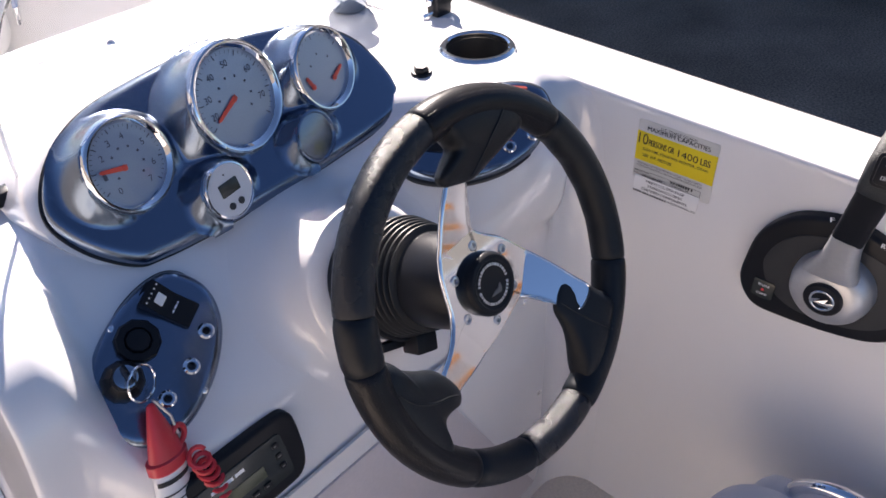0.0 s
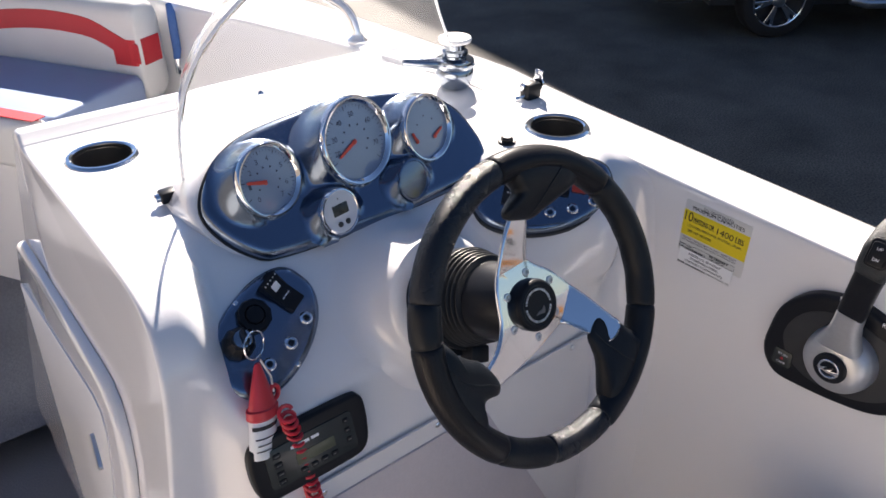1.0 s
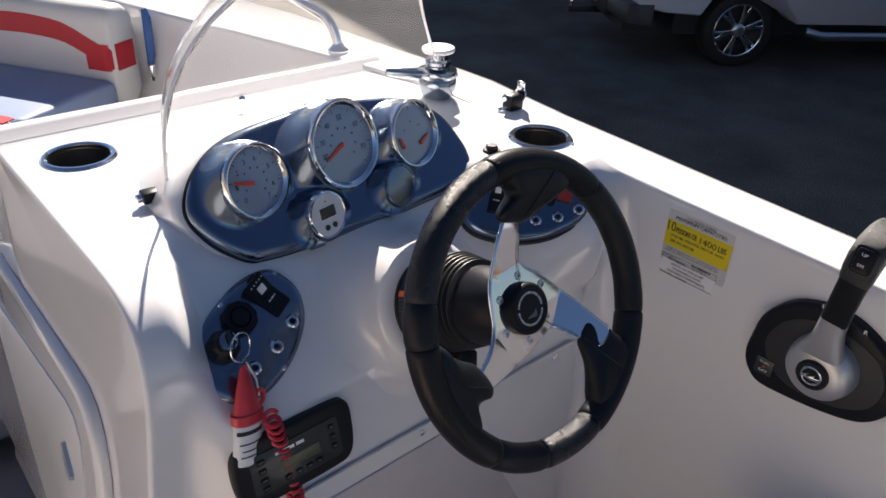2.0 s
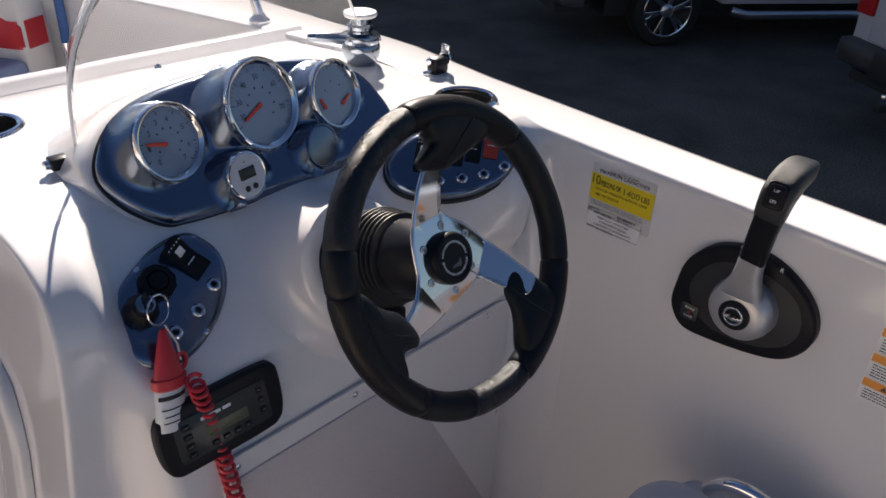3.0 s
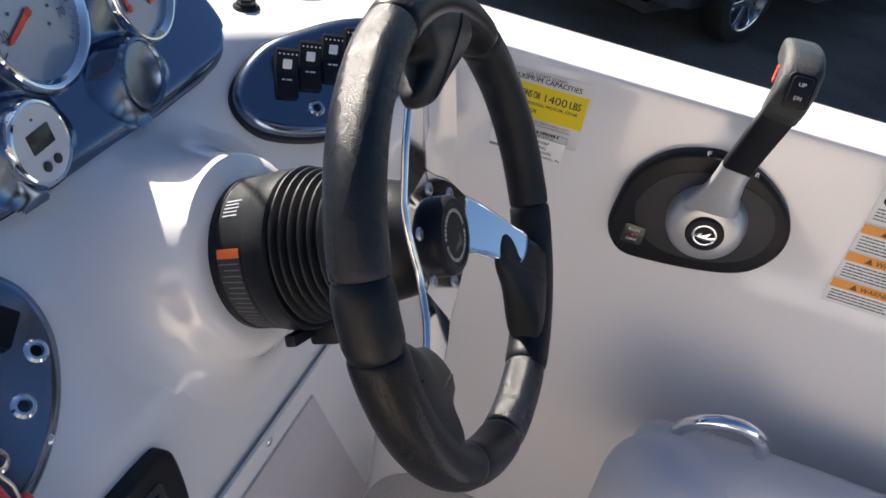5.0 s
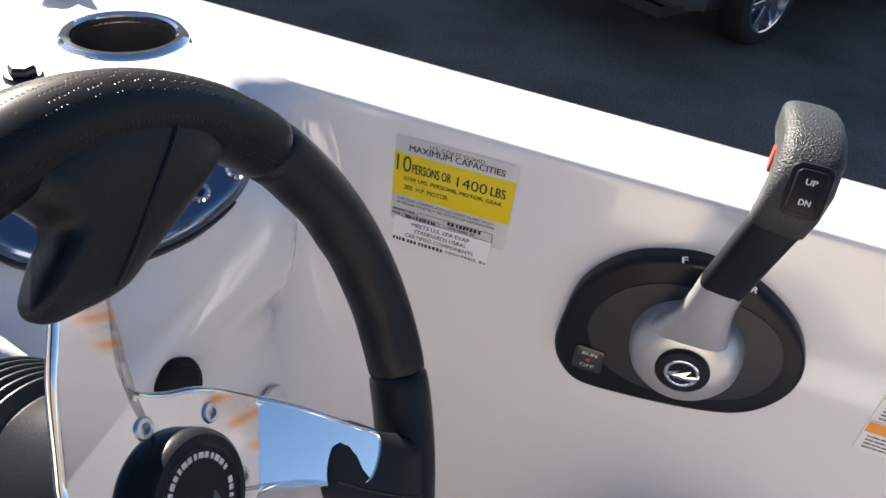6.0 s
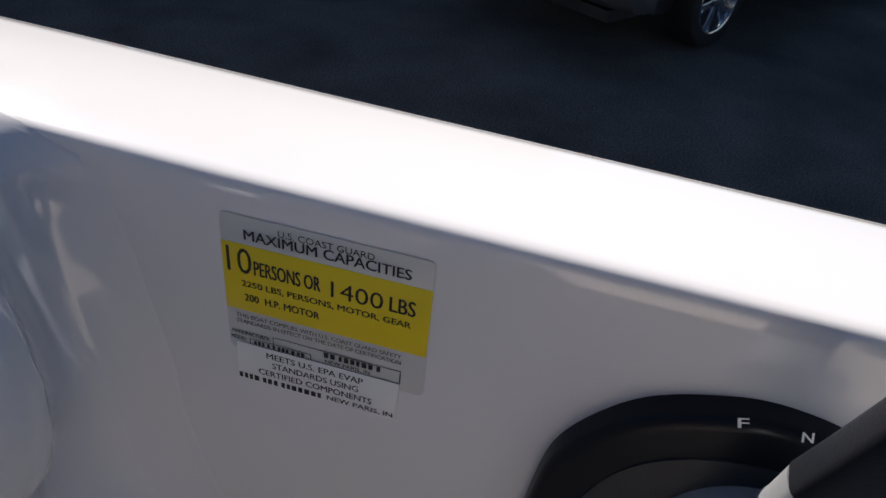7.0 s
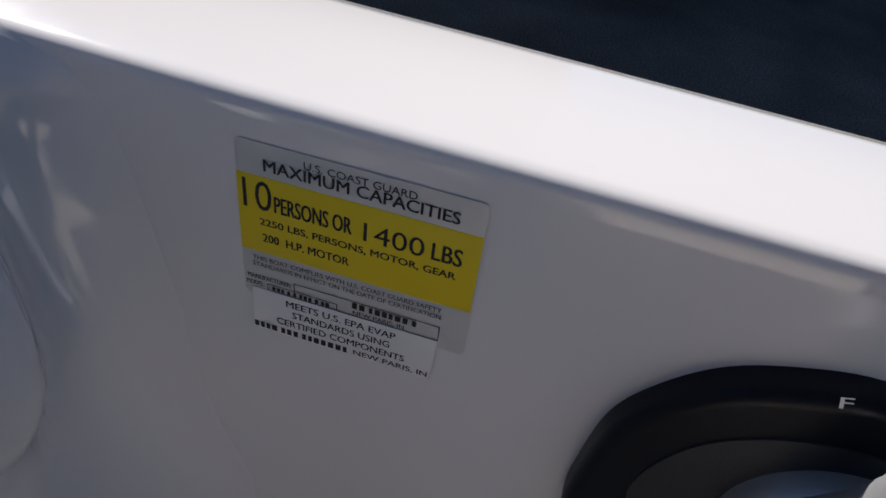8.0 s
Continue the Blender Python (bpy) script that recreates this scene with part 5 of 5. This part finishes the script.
light = thing("deck_fitting", Matrix.Translation((-0.024, 0.497, DECK)) @ Matrix.Scale(1.12, 4), "dark chrome deck fitting with a white cap and side lever", "deck fitting")
b = bmesh.new()
lathe(b, [(0.017, -0.001), (0.023, 0.002), (0.028, 0.010), (0.0305, 0.020), (0.0305, 0.029), (0.0285, 0.0335), (0.0305, 0.036), (0.0315, 0.042), (0.030, 0.047), (0.020, 0.050)], 40)
part("base", b, DARK_CHROME, light, "dark chrome bowl")
b = bmesh.new()
lathe(b, [(0.019, 0.048), (0.0185, 0.053), (0.0205, 0.055), (0.0205, 0.060), (0.0165, 0.063), (0.0165, 0.072), (0.018, 0.074)], 32)
part("neck", b, DARK_CHROME, light, "dark chrome neck")
b = bmesh.new()
lathe(b, [(0.016, 0.072), (0.0245, 0.074), (0.0265, 0.078), (0.0250, 0.0815), (0.018, 0.083)], 36)
part("cap", b, WHITE_FILM, light, "white cap")
b = bmesh.new()
tube(b, [(0, 0, 0.040), (-0.034, 0.014, 0.041), (-0.070, 0.030, 0.046), (-0.078, 0.033, 0.047)], [0.011, 0.0095, 0.0075, 0.005], 14)
part("side_lever", b, DARK_CHROME, light, "dark chrome side lever")
for a in (200, 262, 300):
    b = bmesh.new()
    lathe(b, [(0.0038, 0), (0.0038, 0.0015), (0.002, 0.0025)], 12)
    part("screw", b, CHROME, light, m=pose(0.0312 * math.cos(radians(a)), 0.0312 * math.sin(radians(a)), 0.0395) @ Matrix.Rotation(radians(a), 4, "Z") @ Matrix.Rotation(radians(90), 4, "Y"))

# ---- windshield: a curved clear acrylic sheet that rakes aft ----
BASE = spline([(-0.581, 0.372, 0), (-0.545, 0.47, 0), (-0.48, 0.565, 0), (-0.38, 0.63, 0), (-0.25, 0.65, 0), (-0.12, 0.625, 0), (-0.02, 0.565, 0), (0.022, 0.505, 0)], False, 6)
shield = thing("windshield", Matrix.Translation((0, 0, DECK)), "curved clear acrylic windshield above the dash", "windshield")


def shield_point(i, s):
    x, y, _ = BASE[i]
    u = i / (len(BASE) - 1)
    lean_y = -0.03 * (1 - u) - 0.14 * u * u - 0.05 * math.sin(math.pi * u)
    lean_x = -0.21 * smoothstep(0.45, 1.0, u)
    return Vector((x + lean_x * s + 0.20 * (1 - smoothstep(0.2, 1.0, u)) * s ** 3.5, y + lean_y * s ** 1.6, 0.31 * s * (1 - 0.10 * u) - 0.004))


b = bmesh.new()
loft(b, [[shield_point(i, s / 8) for s in range(9)] for i in range(len(BASE))], False)
bmesh.ops.recalc_face_normals(b, faces=b.faces)
bmesh.ops.solidify(b, geom=b.faces[:], thickness=0.004)
glass = part("pane", b, ACRYLIC, shield, "clear acrylic pane", angle=50)
glass.visible_shadow = False
for i in (0, len(BASE) - 1):
    b = bmesh.new()
    tube(b, [shield_point(i, s / 12) for s in range(13)], 0.0024, 8)
    part("polished_edge", b, EDGE, shield, "milky polished edge")
for i in (1, 20, len(BASE) - 2):
    p = shield_point(i, 0.06)
    b = bmesh.new()
    lathe(b, [(0.006, 0), (0.006, 0.004), (0.003, 0.006)], 16)
    part("screw", b, CHROME, shield, "chrome screw", m=Matrix.Translation(p + Vector((0, -0.004, 0.004))) @ pose(0, 0, 0, 70, 0, 0))
b = bmesh.new()
box(b, -0.019, 0.006, -0.009, 0.010, -0.002, 0.014, 0.003)
part("corner_clamp", b, BLACK, shield, "black corner clamp", m=pose(-0.592, 0.388, 0.006))
b = bmesh.new()
lathe(b, [(0.006, 0), (0.006, 0.006), (0.003, 0.008)], 14)
part("clamp_screw", b, CHROME, shield, "chrome clamp screw", m=pose(-0.611, 0.388, 0.012, 0, -90, 0))

# ---- bow rail ----
rail = thing("bow_rail", Matrix.Translation((0, 0, 0)), "polished steel bow rail on the gunwale", "rail")
pts = [(-0.035, 0.80, gunwale_z(0.8)), (-0.036, 0.81, gunwale_z(0.8) + 0.035), (-0.042, 0.83, gunwale_z(0.8) + 0.062), (-0.062, 0.88, gunwale_z(0.9) + 0.080)]
for y in (1.0, 1.2, 1.5, 1.8, 2.2, 2.6):
    pts.append((edge_x(y) + 0.075, y, gunwale_z(y) + 0.085))
b = bmesh.new()
tube(b, spline(pts, False, 6), 0.0105, 14)
part("tube", b, CHROME, rail)
b = bmesh.new()
lathe(b, [(0.022, -0.001), (0.022, 0.004), (0.014, 0.010), (0.0115, 0.016)], 24)
part("foot", b, CHROME, rail, "chrome foot", m=pose(-0.035, 0.80, gunwale_z(0.8)))
for y in (1.5, 2.2):
    b = bmesh.new()
    tube(b, [(edge_x(y) + 0.075, y, gunwale_z(y)), (edge_x(y) + 0.075, y, gunwale_z(y) + 0.085)], 0.009, 12)
    part("stanchion", b, CHROME, rail)

# ---- bow lounge along the starboard coaming ----
A, B = Vector((-0.282, 1.284, 0)), Vector((-0.749, 2.074, 0))
run = (B - A).normalized()
inboard = Vector((-run.y, run.x, 0))
if inboard.x > 0:
    inboard = -inboard


def along_seat(section, name, mat, parent, n=14, label="", ends=0.02, rise=None):
    """Sweeps a closed section (inboard, height) along the lounge, rounded at its ends."""
    section = [(0.8 * u, 0.104 + 0.8 * z) for u, z in section]
    bb = bmesh.new()
    L = (B - A).length
    cx = sum(p[0] for p in section) / len(section)
    cz = sum(p[1] for p in section) / len(section)
    rings = []
    for d, k in [(0.0, 0.86), (ends * 0.3, 0.95), (ends, 1.0)] + [(ends + (L - 2 * ends) * i / n, 1.0) for i in range(1, n + 1)] + [(L, 0.9)]:
        r = rise(d / L) if rise else 0.0
        rings.append([A + run * d + inboard * (cx + (u - cx) * k) + Vector((0, 0, cz + (z - cz) * k + r)) for u, z in section])
    loft(bb, rings, True, True, True)
    return part(name, bb, mat, parent, label, angle=60)


lounge = thing("bow_lounge", Matrix.Translation((0, 0, 0)), "white and red vinyl bow lounge with grey-blue cushion", "seat")
back = [(p[0] + 0.035, p[1] - 0.16) for p in rounded(0.11, 0.29, 0.045, 5)]
along_seat(back, "backrest", WHITE_VINYL, lounge, label="white vinyl backrest")
stripe = [(0.0925, -0.045), (0.0925, 0.010), (0.088, 0.012), (0.088, -0.047)]
along_seat([(u, z - 0.113) for u, z in stripe], "red_stripe", RED_VINYL, lounge, n=30, label="red vinyl stripe", ends=0.004, rise=lambda t: 0.036 * math.sin(math.pi * min(1.15, (t + 0.05) / 0.62)) - 0.030 * (1 - smoothstep(0.0, 0.16, t)))
bb = bmesh.new()
loft(bb, [[A + run * d + inboard * u + Vector((0, 0, z)) for z in (-0.049, 0.012)] for d, u in ((-0.002, 0.0), (-0.002, 0.02), (-0.002, 0.045), (-0.001, 0.058), (0.004, 0.067), (0.012, 0.0735), (0.024, 0.0755), (0.040, 0.0757), (0.070, 0.0757))], False)
part("end_stripe", bb, RED_VINYL, lounge, "red vinyl end stripe", smooth=False)
cush = [(p[0] + 0.27, p[1] - 0.265) for p in rounded(0.38, 0.10, 0.03, 4)]
along_seat(cush, "cushion", BLUE_VINYL, lounge, label="grey-blue vinyl cushion")
front = [(p[0] + 0.485, p[1] - 0.275) for p in rounded(0.07, 0.14, 0.03, 4)]
along_seat(front, "front_roll", WHITE_VINYL, lounge, label="white vinyl front roll")
along_seat([(0.455, -0.205), (0.500, -0.2035), (0.500, -0.201), (0.455, -0.2025)], "front_stripe", RED_VINYL, lounge, label="red vinyl stripe")
bb = bmesh.new()
box(bb, 0, 1, 0, 1, 0, 1)
for v in bb.verts:
    v.co = A + run * (0.01 + v.co.x * ((B - A).length - 0.02)) + inboard * (0.0 + v.co.y * 0.38) + Vector((0, 0, -0.505 + v.co.z * 0.36))
part("seat_box", bb, GELCOAT, lounge, "white gelcoat seat box")
grab = thing("grab_strap", Matrix.Translation((-0.25, 1.275, -0.030)), "blue padded grab strap with chrome end on the coaming", "handle")
b = bmesh.new()
tube(b, [(0, 0, -0.024), (0, -0.010, 0.0), (0, -0.013, 0.048), (0.002, -0.010, 0.088), (0.003, 0, 0.104)], [0.008, 0.010, 0.0105, 0.010, 0.007], 12)
part("strap", b, BLUE_STRAP, grab)
b = bmesh.new()
tube(b, [(0, 0, -0.060), (0, -0.005, -0.04), (0, -0.003, -0.024)], [0.007, 0.009, 0.008], 12)
part("end_fitting", b, CHROME, grab, "chrome end fitting")

# ---- helm seat beside the driver ----
seat = thing("helm_seat", Matrix.Translation((-0.26, -0.50, FLOOR)), "pale grey vinyl helm seat with chrome grab ring", "seat")
SZ = -FLOOR


def pillow(name, c, size, r, mat, turn=0.0, label="", tilt=0.0):
    bb = bmesh.new()
    box(bb, -size[0] / 2, size[0] / 2, -size[1] / 2, size[1] / 2, -size[2] / 2, size[2] / 2, r, 6)
    return part(name, bb, mat, seat, label, m=pose(c[0], c[1], c[2] + SZ, tilt, 0, turn), angle=60)


bolster = pillow("side_bolster", (0.062, 0.185, -0.378), (0.15, 0.14, 0.19), 0.066, VINYL, 12, "pale grey vinyl bolster")
bb = bmesh.new()
pts = spline([(0.125, 0.225, SZ - 0.375), (0.131, 0.19, SZ - 0.374), (0.138, 0.13, SZ - 0.376), (0.150, 0.01, SZ - 0.385), (0.16, -0.26, SZ - 0.40)], False, 6)
tube(bb, pts, [0.054 * math.sqrt(min(1.0, (i + 0.4) / 5)) for i in range(len(pts))], 18)
part("arm_roll", bb, VINYL, seat, "pale grey vinyl arm roll", angle=70)
bb = bmesh.new()
ring_torus(bb, 0.050, 0.0085, 56, 14)
part("grab_ring", bb, CHROME, seat, "polished chrome ring", m=pose(0.150, 0.135, SZ - 0.328, 0, 80, 8))
pillow("cushion", (-0.05, -0.10, -0.49), (0.40, 0.42, 0.12), 0.05, VINYL, 0, "pale grey vinyl cushion")
pillow("backrest", (-0.05, -0.33, -0.36), (0.42, 0.11, 0.34), 0.05, VINYL, 0, "pale grey vinyl backrest", -8)
bb = bmesh.new()
lathe(bb, [(0.15, 0.0), (0.15, 0.012), (0.045, 0.03), (0.04, 0.18), (0.12, 0.19)], 32)
part("pedestal", bb, STEEL, seat, "steel pedestal", m=pose(-0.05, -0.1, 0))

# ---- round table socket in the walk-through floor ----
socket_plate = thing("floor_socket", Matrix.Translation((-0.985, 0.36, -0.56)), "round dark floor plate with a raised edge", "floor plate")
b = bmesh.new()
lathe(b, [(0.10, 0.0), (0.10, 0.004), (0.092, 0.007), (0.085, 0.004), (0.02, 0.004)], 44)
part("plate", b, GREY_PLASTIC, socket_plate)


# ---- parked pickups ----
def pickup(m, label):
    """A pickup heading along +x with its tail at x = 0, right side at y = 0, wheels on z = 0."""
    t = thing("pickup_truck", m, label, "truck", group="parked pickups")
    L, W_, R = 5.7, 2.0, 0.385
    ax1, ax2 = 1.15, 4.75

    def arch(cx, r=0.50, k=12):
        return [(cx + r * math.cos(a), R + 0.02 + r * math.sin(a)) for a in [math.pi * (1 - i / k) for i in range(k + 1)] if R + 0.02 + r * math.sin(a) > 0.42]

    low = [(0.02, 0.62), (0.30, 0.56)] + arch(ax1) + [(1.75, 0.46), (4.15, 0.46)] + arch(ax2) + [(5.55, 0.50), (L, 0.60)]
    high = [(L, 0.95), (5.5, 1.08), (4.2, 1.18), (4.15, 1.22), (1.95, 1.30), (0.03, 1.32), (0.0, 1.28)]
    outline_ = low + high
    bb = bmesh.new()
    rings = []
    for y, ins in ((0.0, 0.05), (0.012, 0.015), (0.05, 0.0), (W_ - 0.05, 0.0), (W_ - 0.012, 0.015), (W_, 0.05)):
        cx, cz = L / 2, 0.9
        rings.append([(x + (cx - x) / L * ins, y, z + (cz - z) * ins) for x, z in outline_])
    vs = [[bb.verts.new(p) for p in r] for r in rings]
    n = len(outline_)
    for p, q in zip(vs, vs[1:]):
        for i in range(n):
            bb.faces.new((p[i], p[(i + 1) % n], q[(i + 1) % n], q[i]))
    bmesh.ops.triangulate(bb, faces=[bb.faces.new(list(reversed(vs[0]))), bb.faces.new(vs[-1])])
    part("body", bb, TRUCK_WHITE, t, "white painted body", angle=40)
    bb = bmesh.new()
    cab = [(1.95, 1.28), (2.10, 1.78), (2.35, 1.86), (3.45, 1.84), (3.70, 1.72), (4.25, 1.20)]
    loft(bb, [[(x, y, z) for x, z in cab] for y in (0.10, W_ - 0.10)], True, True, True)
    bmesh.ops.bevel(bb, geom=bb.edges[:], offset=0.04, segments=2, affect="EDGES")
    part("cab", bb, TRUCK_WHITE, t, "white painted cab", angle=40)
    for y in (0.092, W_ - 0.096):
        for x0, x1 in ((2.2, 2.95), (3.02, 3.75)):
            bb = bmesh.new()
            box(bb, x0, x1, y, y + 0.004, 1.36, 1.72 if x1 < 3 else 1.66)
            part("side_window", bb, CAR_GLASS, t, "dark side window", smooth=False)
    bb = bmesh.new()
    box(bb, -0.012, 0.012, 0.22, W_ - 0.22, 0.66, 1.29, 0.015)
    part("tailgate", bb, TRUCK_WHITE, t, "white tailgate")
    bb = bmesh.new()
    loft(bb, spline_bumper(W_), True, True, True)
    part("rear_bumper", bb, BUMPER, t, "dark grey rear bumper", angle=50)
    bb = bmesh.new()
    box(bb, -0.166, -0.02, 0.50, W_ - 0.50, 0.42, 0.655, 0.02)
    part("plate_recess", bb, DARK_TRIM, t, "black plate recess")
    bb = bmesh.new()
    box(bb, -0.174, -0.167, W_ / 2 - 0.16, W_ / 2 + 0.16, 0.49, 0.645, 0.002)
    plate_ = part("number_plate", bb, PLATE_FILM, t, "pale number plate")
    bb = bmesh.new()
    bars(bb, -0.13, 0.13, 0, 0.05, 0, 11, 0.0)
    part("plate_bar", bb, BLUE_STRAP, plate_, m=frame_on(Vector((-0.1755, W_ / 2, 0.568)), (0, -1, 0), (0, 0, 1)), smooth=False)
    bb = bmesh.new()
    box(bb, -0.44, -0.05, W_ / 2 - 0.03, W_ / 2 + 0.03, 0.34, 0.40, 0.006)
    hitch = part("tow_bar", bb, DARK_TRIM, t, "black tow bar")
    bb = bmesh.new()
    lathe(bb, [(0.016, 0), (0.016, 0.03), (0.022, 0.036), (0.026, 0.055), (0.02, 0.075), (0.008, 0.08)], 16)
    part("tow_ball", bb, CHROME, hitch, "chrome tow ball", m=pose(-0.40, W_ / 2, 0.40))
    bb = bmesh.new()
    box(bb, -0.06, 0.3, 0.2, 1.8, 0.34, 0.42)
    part("underframe", bb, DARK_TRIM, t, "black underframe")
    bb = bmesh.new()
    box(bb, 0.5, 5.3, 0.22, W_ - 0.22, 0.30, 0.62)
    part("chassis", bb, DARK_TRIM, t, "black chassis")
    for y in (-0.004, W_ - 0.196):
        bb = bmesh.new()
        box(bb, -0.018, 0.10, y, y + 0.20, 0.84, 1.26, 0.02)
        part("tail_light", bb, TAIL_RED, t, "red tail light")
    for y in (-0.10, W_ - 0.06):
        bb = bmesh.new()
        tube(bb, [(1.85, y + 0.08, 0.40), (2.0, y + 0.02, 0.37), (4.0, y + 0.02, 0.37), (4.1, y + 0.08, 0.40)], 0.045, 12)
        part("running_board", bb, STEEL, t, "steel running board")
    for cx in (ax1, ax2):
        for y, sgn in ((0.05, -1), (W_ - 0.05, 1)):
            bb = bmesh.new()
            lathe(bb, [(0.26, -0.13), (0.33, -0.135), (0.37, -0.12), (0.385, -0.09), (0.385, 0.07), (0.37, 0.10), (0.34, 0.115), (0.27, 0.105)], 48, False, False)
            wm = pose(cx, y - sgn * 0.10, R, 90, 0, 0) if sgn < 0 else pose(cx, y - sgn * 0.10, R, -90, 0, 0)
            tyre = part("wheel", bb, TYRE, t, "black tyre", m=wm)
            bb = bmesh.new()
            lathe(bb, [(0.275, 0.104), (0.268, 0.112), (0.255, 0.108), (0.245, 0.05), (0.235, 0.0)], 44, False, False)
            part("rim", bb, ALLOY, tyre, "bright alloy rim")
            bb = bmesh.new()
            lathe(bb, [(0.235, 0.0), (0.10, 0.01), (0.02, 0.01)], 30, False, True)
            part("brake_disc", bb, DARK_TRIM, tyre, "dark brake disc")
            for k in range(6):
                bb = bmesh.new()
                slab(bb, [(0.045, -0.022), (0.16, -0.034), (0.25, -0.052), (0.252, -0.018), (0.20, -0.004), (0.20, 0.004), (0.252, 0.018), (0.25, 0.052), (0.16, 0.034), (0.045, 0.022)], 0.03, 0.008)
                part("spoke", bb, ALLOY, tyre, "bright alloy spoke", m=pose(0, 0, 0.060, 0, 0, 60 * k + 15))
            bb = bmesh.new()
            lathe(bb, [(0.07, 0.055), (0.068, 0.10), (0.05, 0.112), (0.02, 0.114)], 24)
            part("wheel_cap", bb, STEEL, tyre, "grey wheel cap")
    return t


def spline_bumper(W_):
    rings = []
    for y, dx in ((-0.01, 0.16), (0.0, 0.05), (0.08, 0.0), (0.45, -0.02), (W_ / 2 - 0.38, -0.02), (W_ / 2 + 0.38, -0.02), (W_ - 0.45, -0.02), (W_ - 0.08, 0.0), (W_, 0.05), (W_ + 0.01, 0.16)):
        rings.append([(dx + x, y, z) for x, z in ((0.02, 0.44), (-0.10, 0.46), (-0.135, 0.50), (-0.135, 0.61), (-0.12, 0.635), (0.02, 0.645))])
    return rings


pickup(Matrix.Translation((5.74, 4.12, GROUND)) @ pose(0, 0, 0, 0, 0, -35), "white pickup truck parked on the asphalt, seen along its side")
pickup(Matrix.Translation((5.14, -0.16, GROUND)) @ pose(0, 0, 0, 0, 0, -33), "white pickup truck parked tail-on with a tow ball")
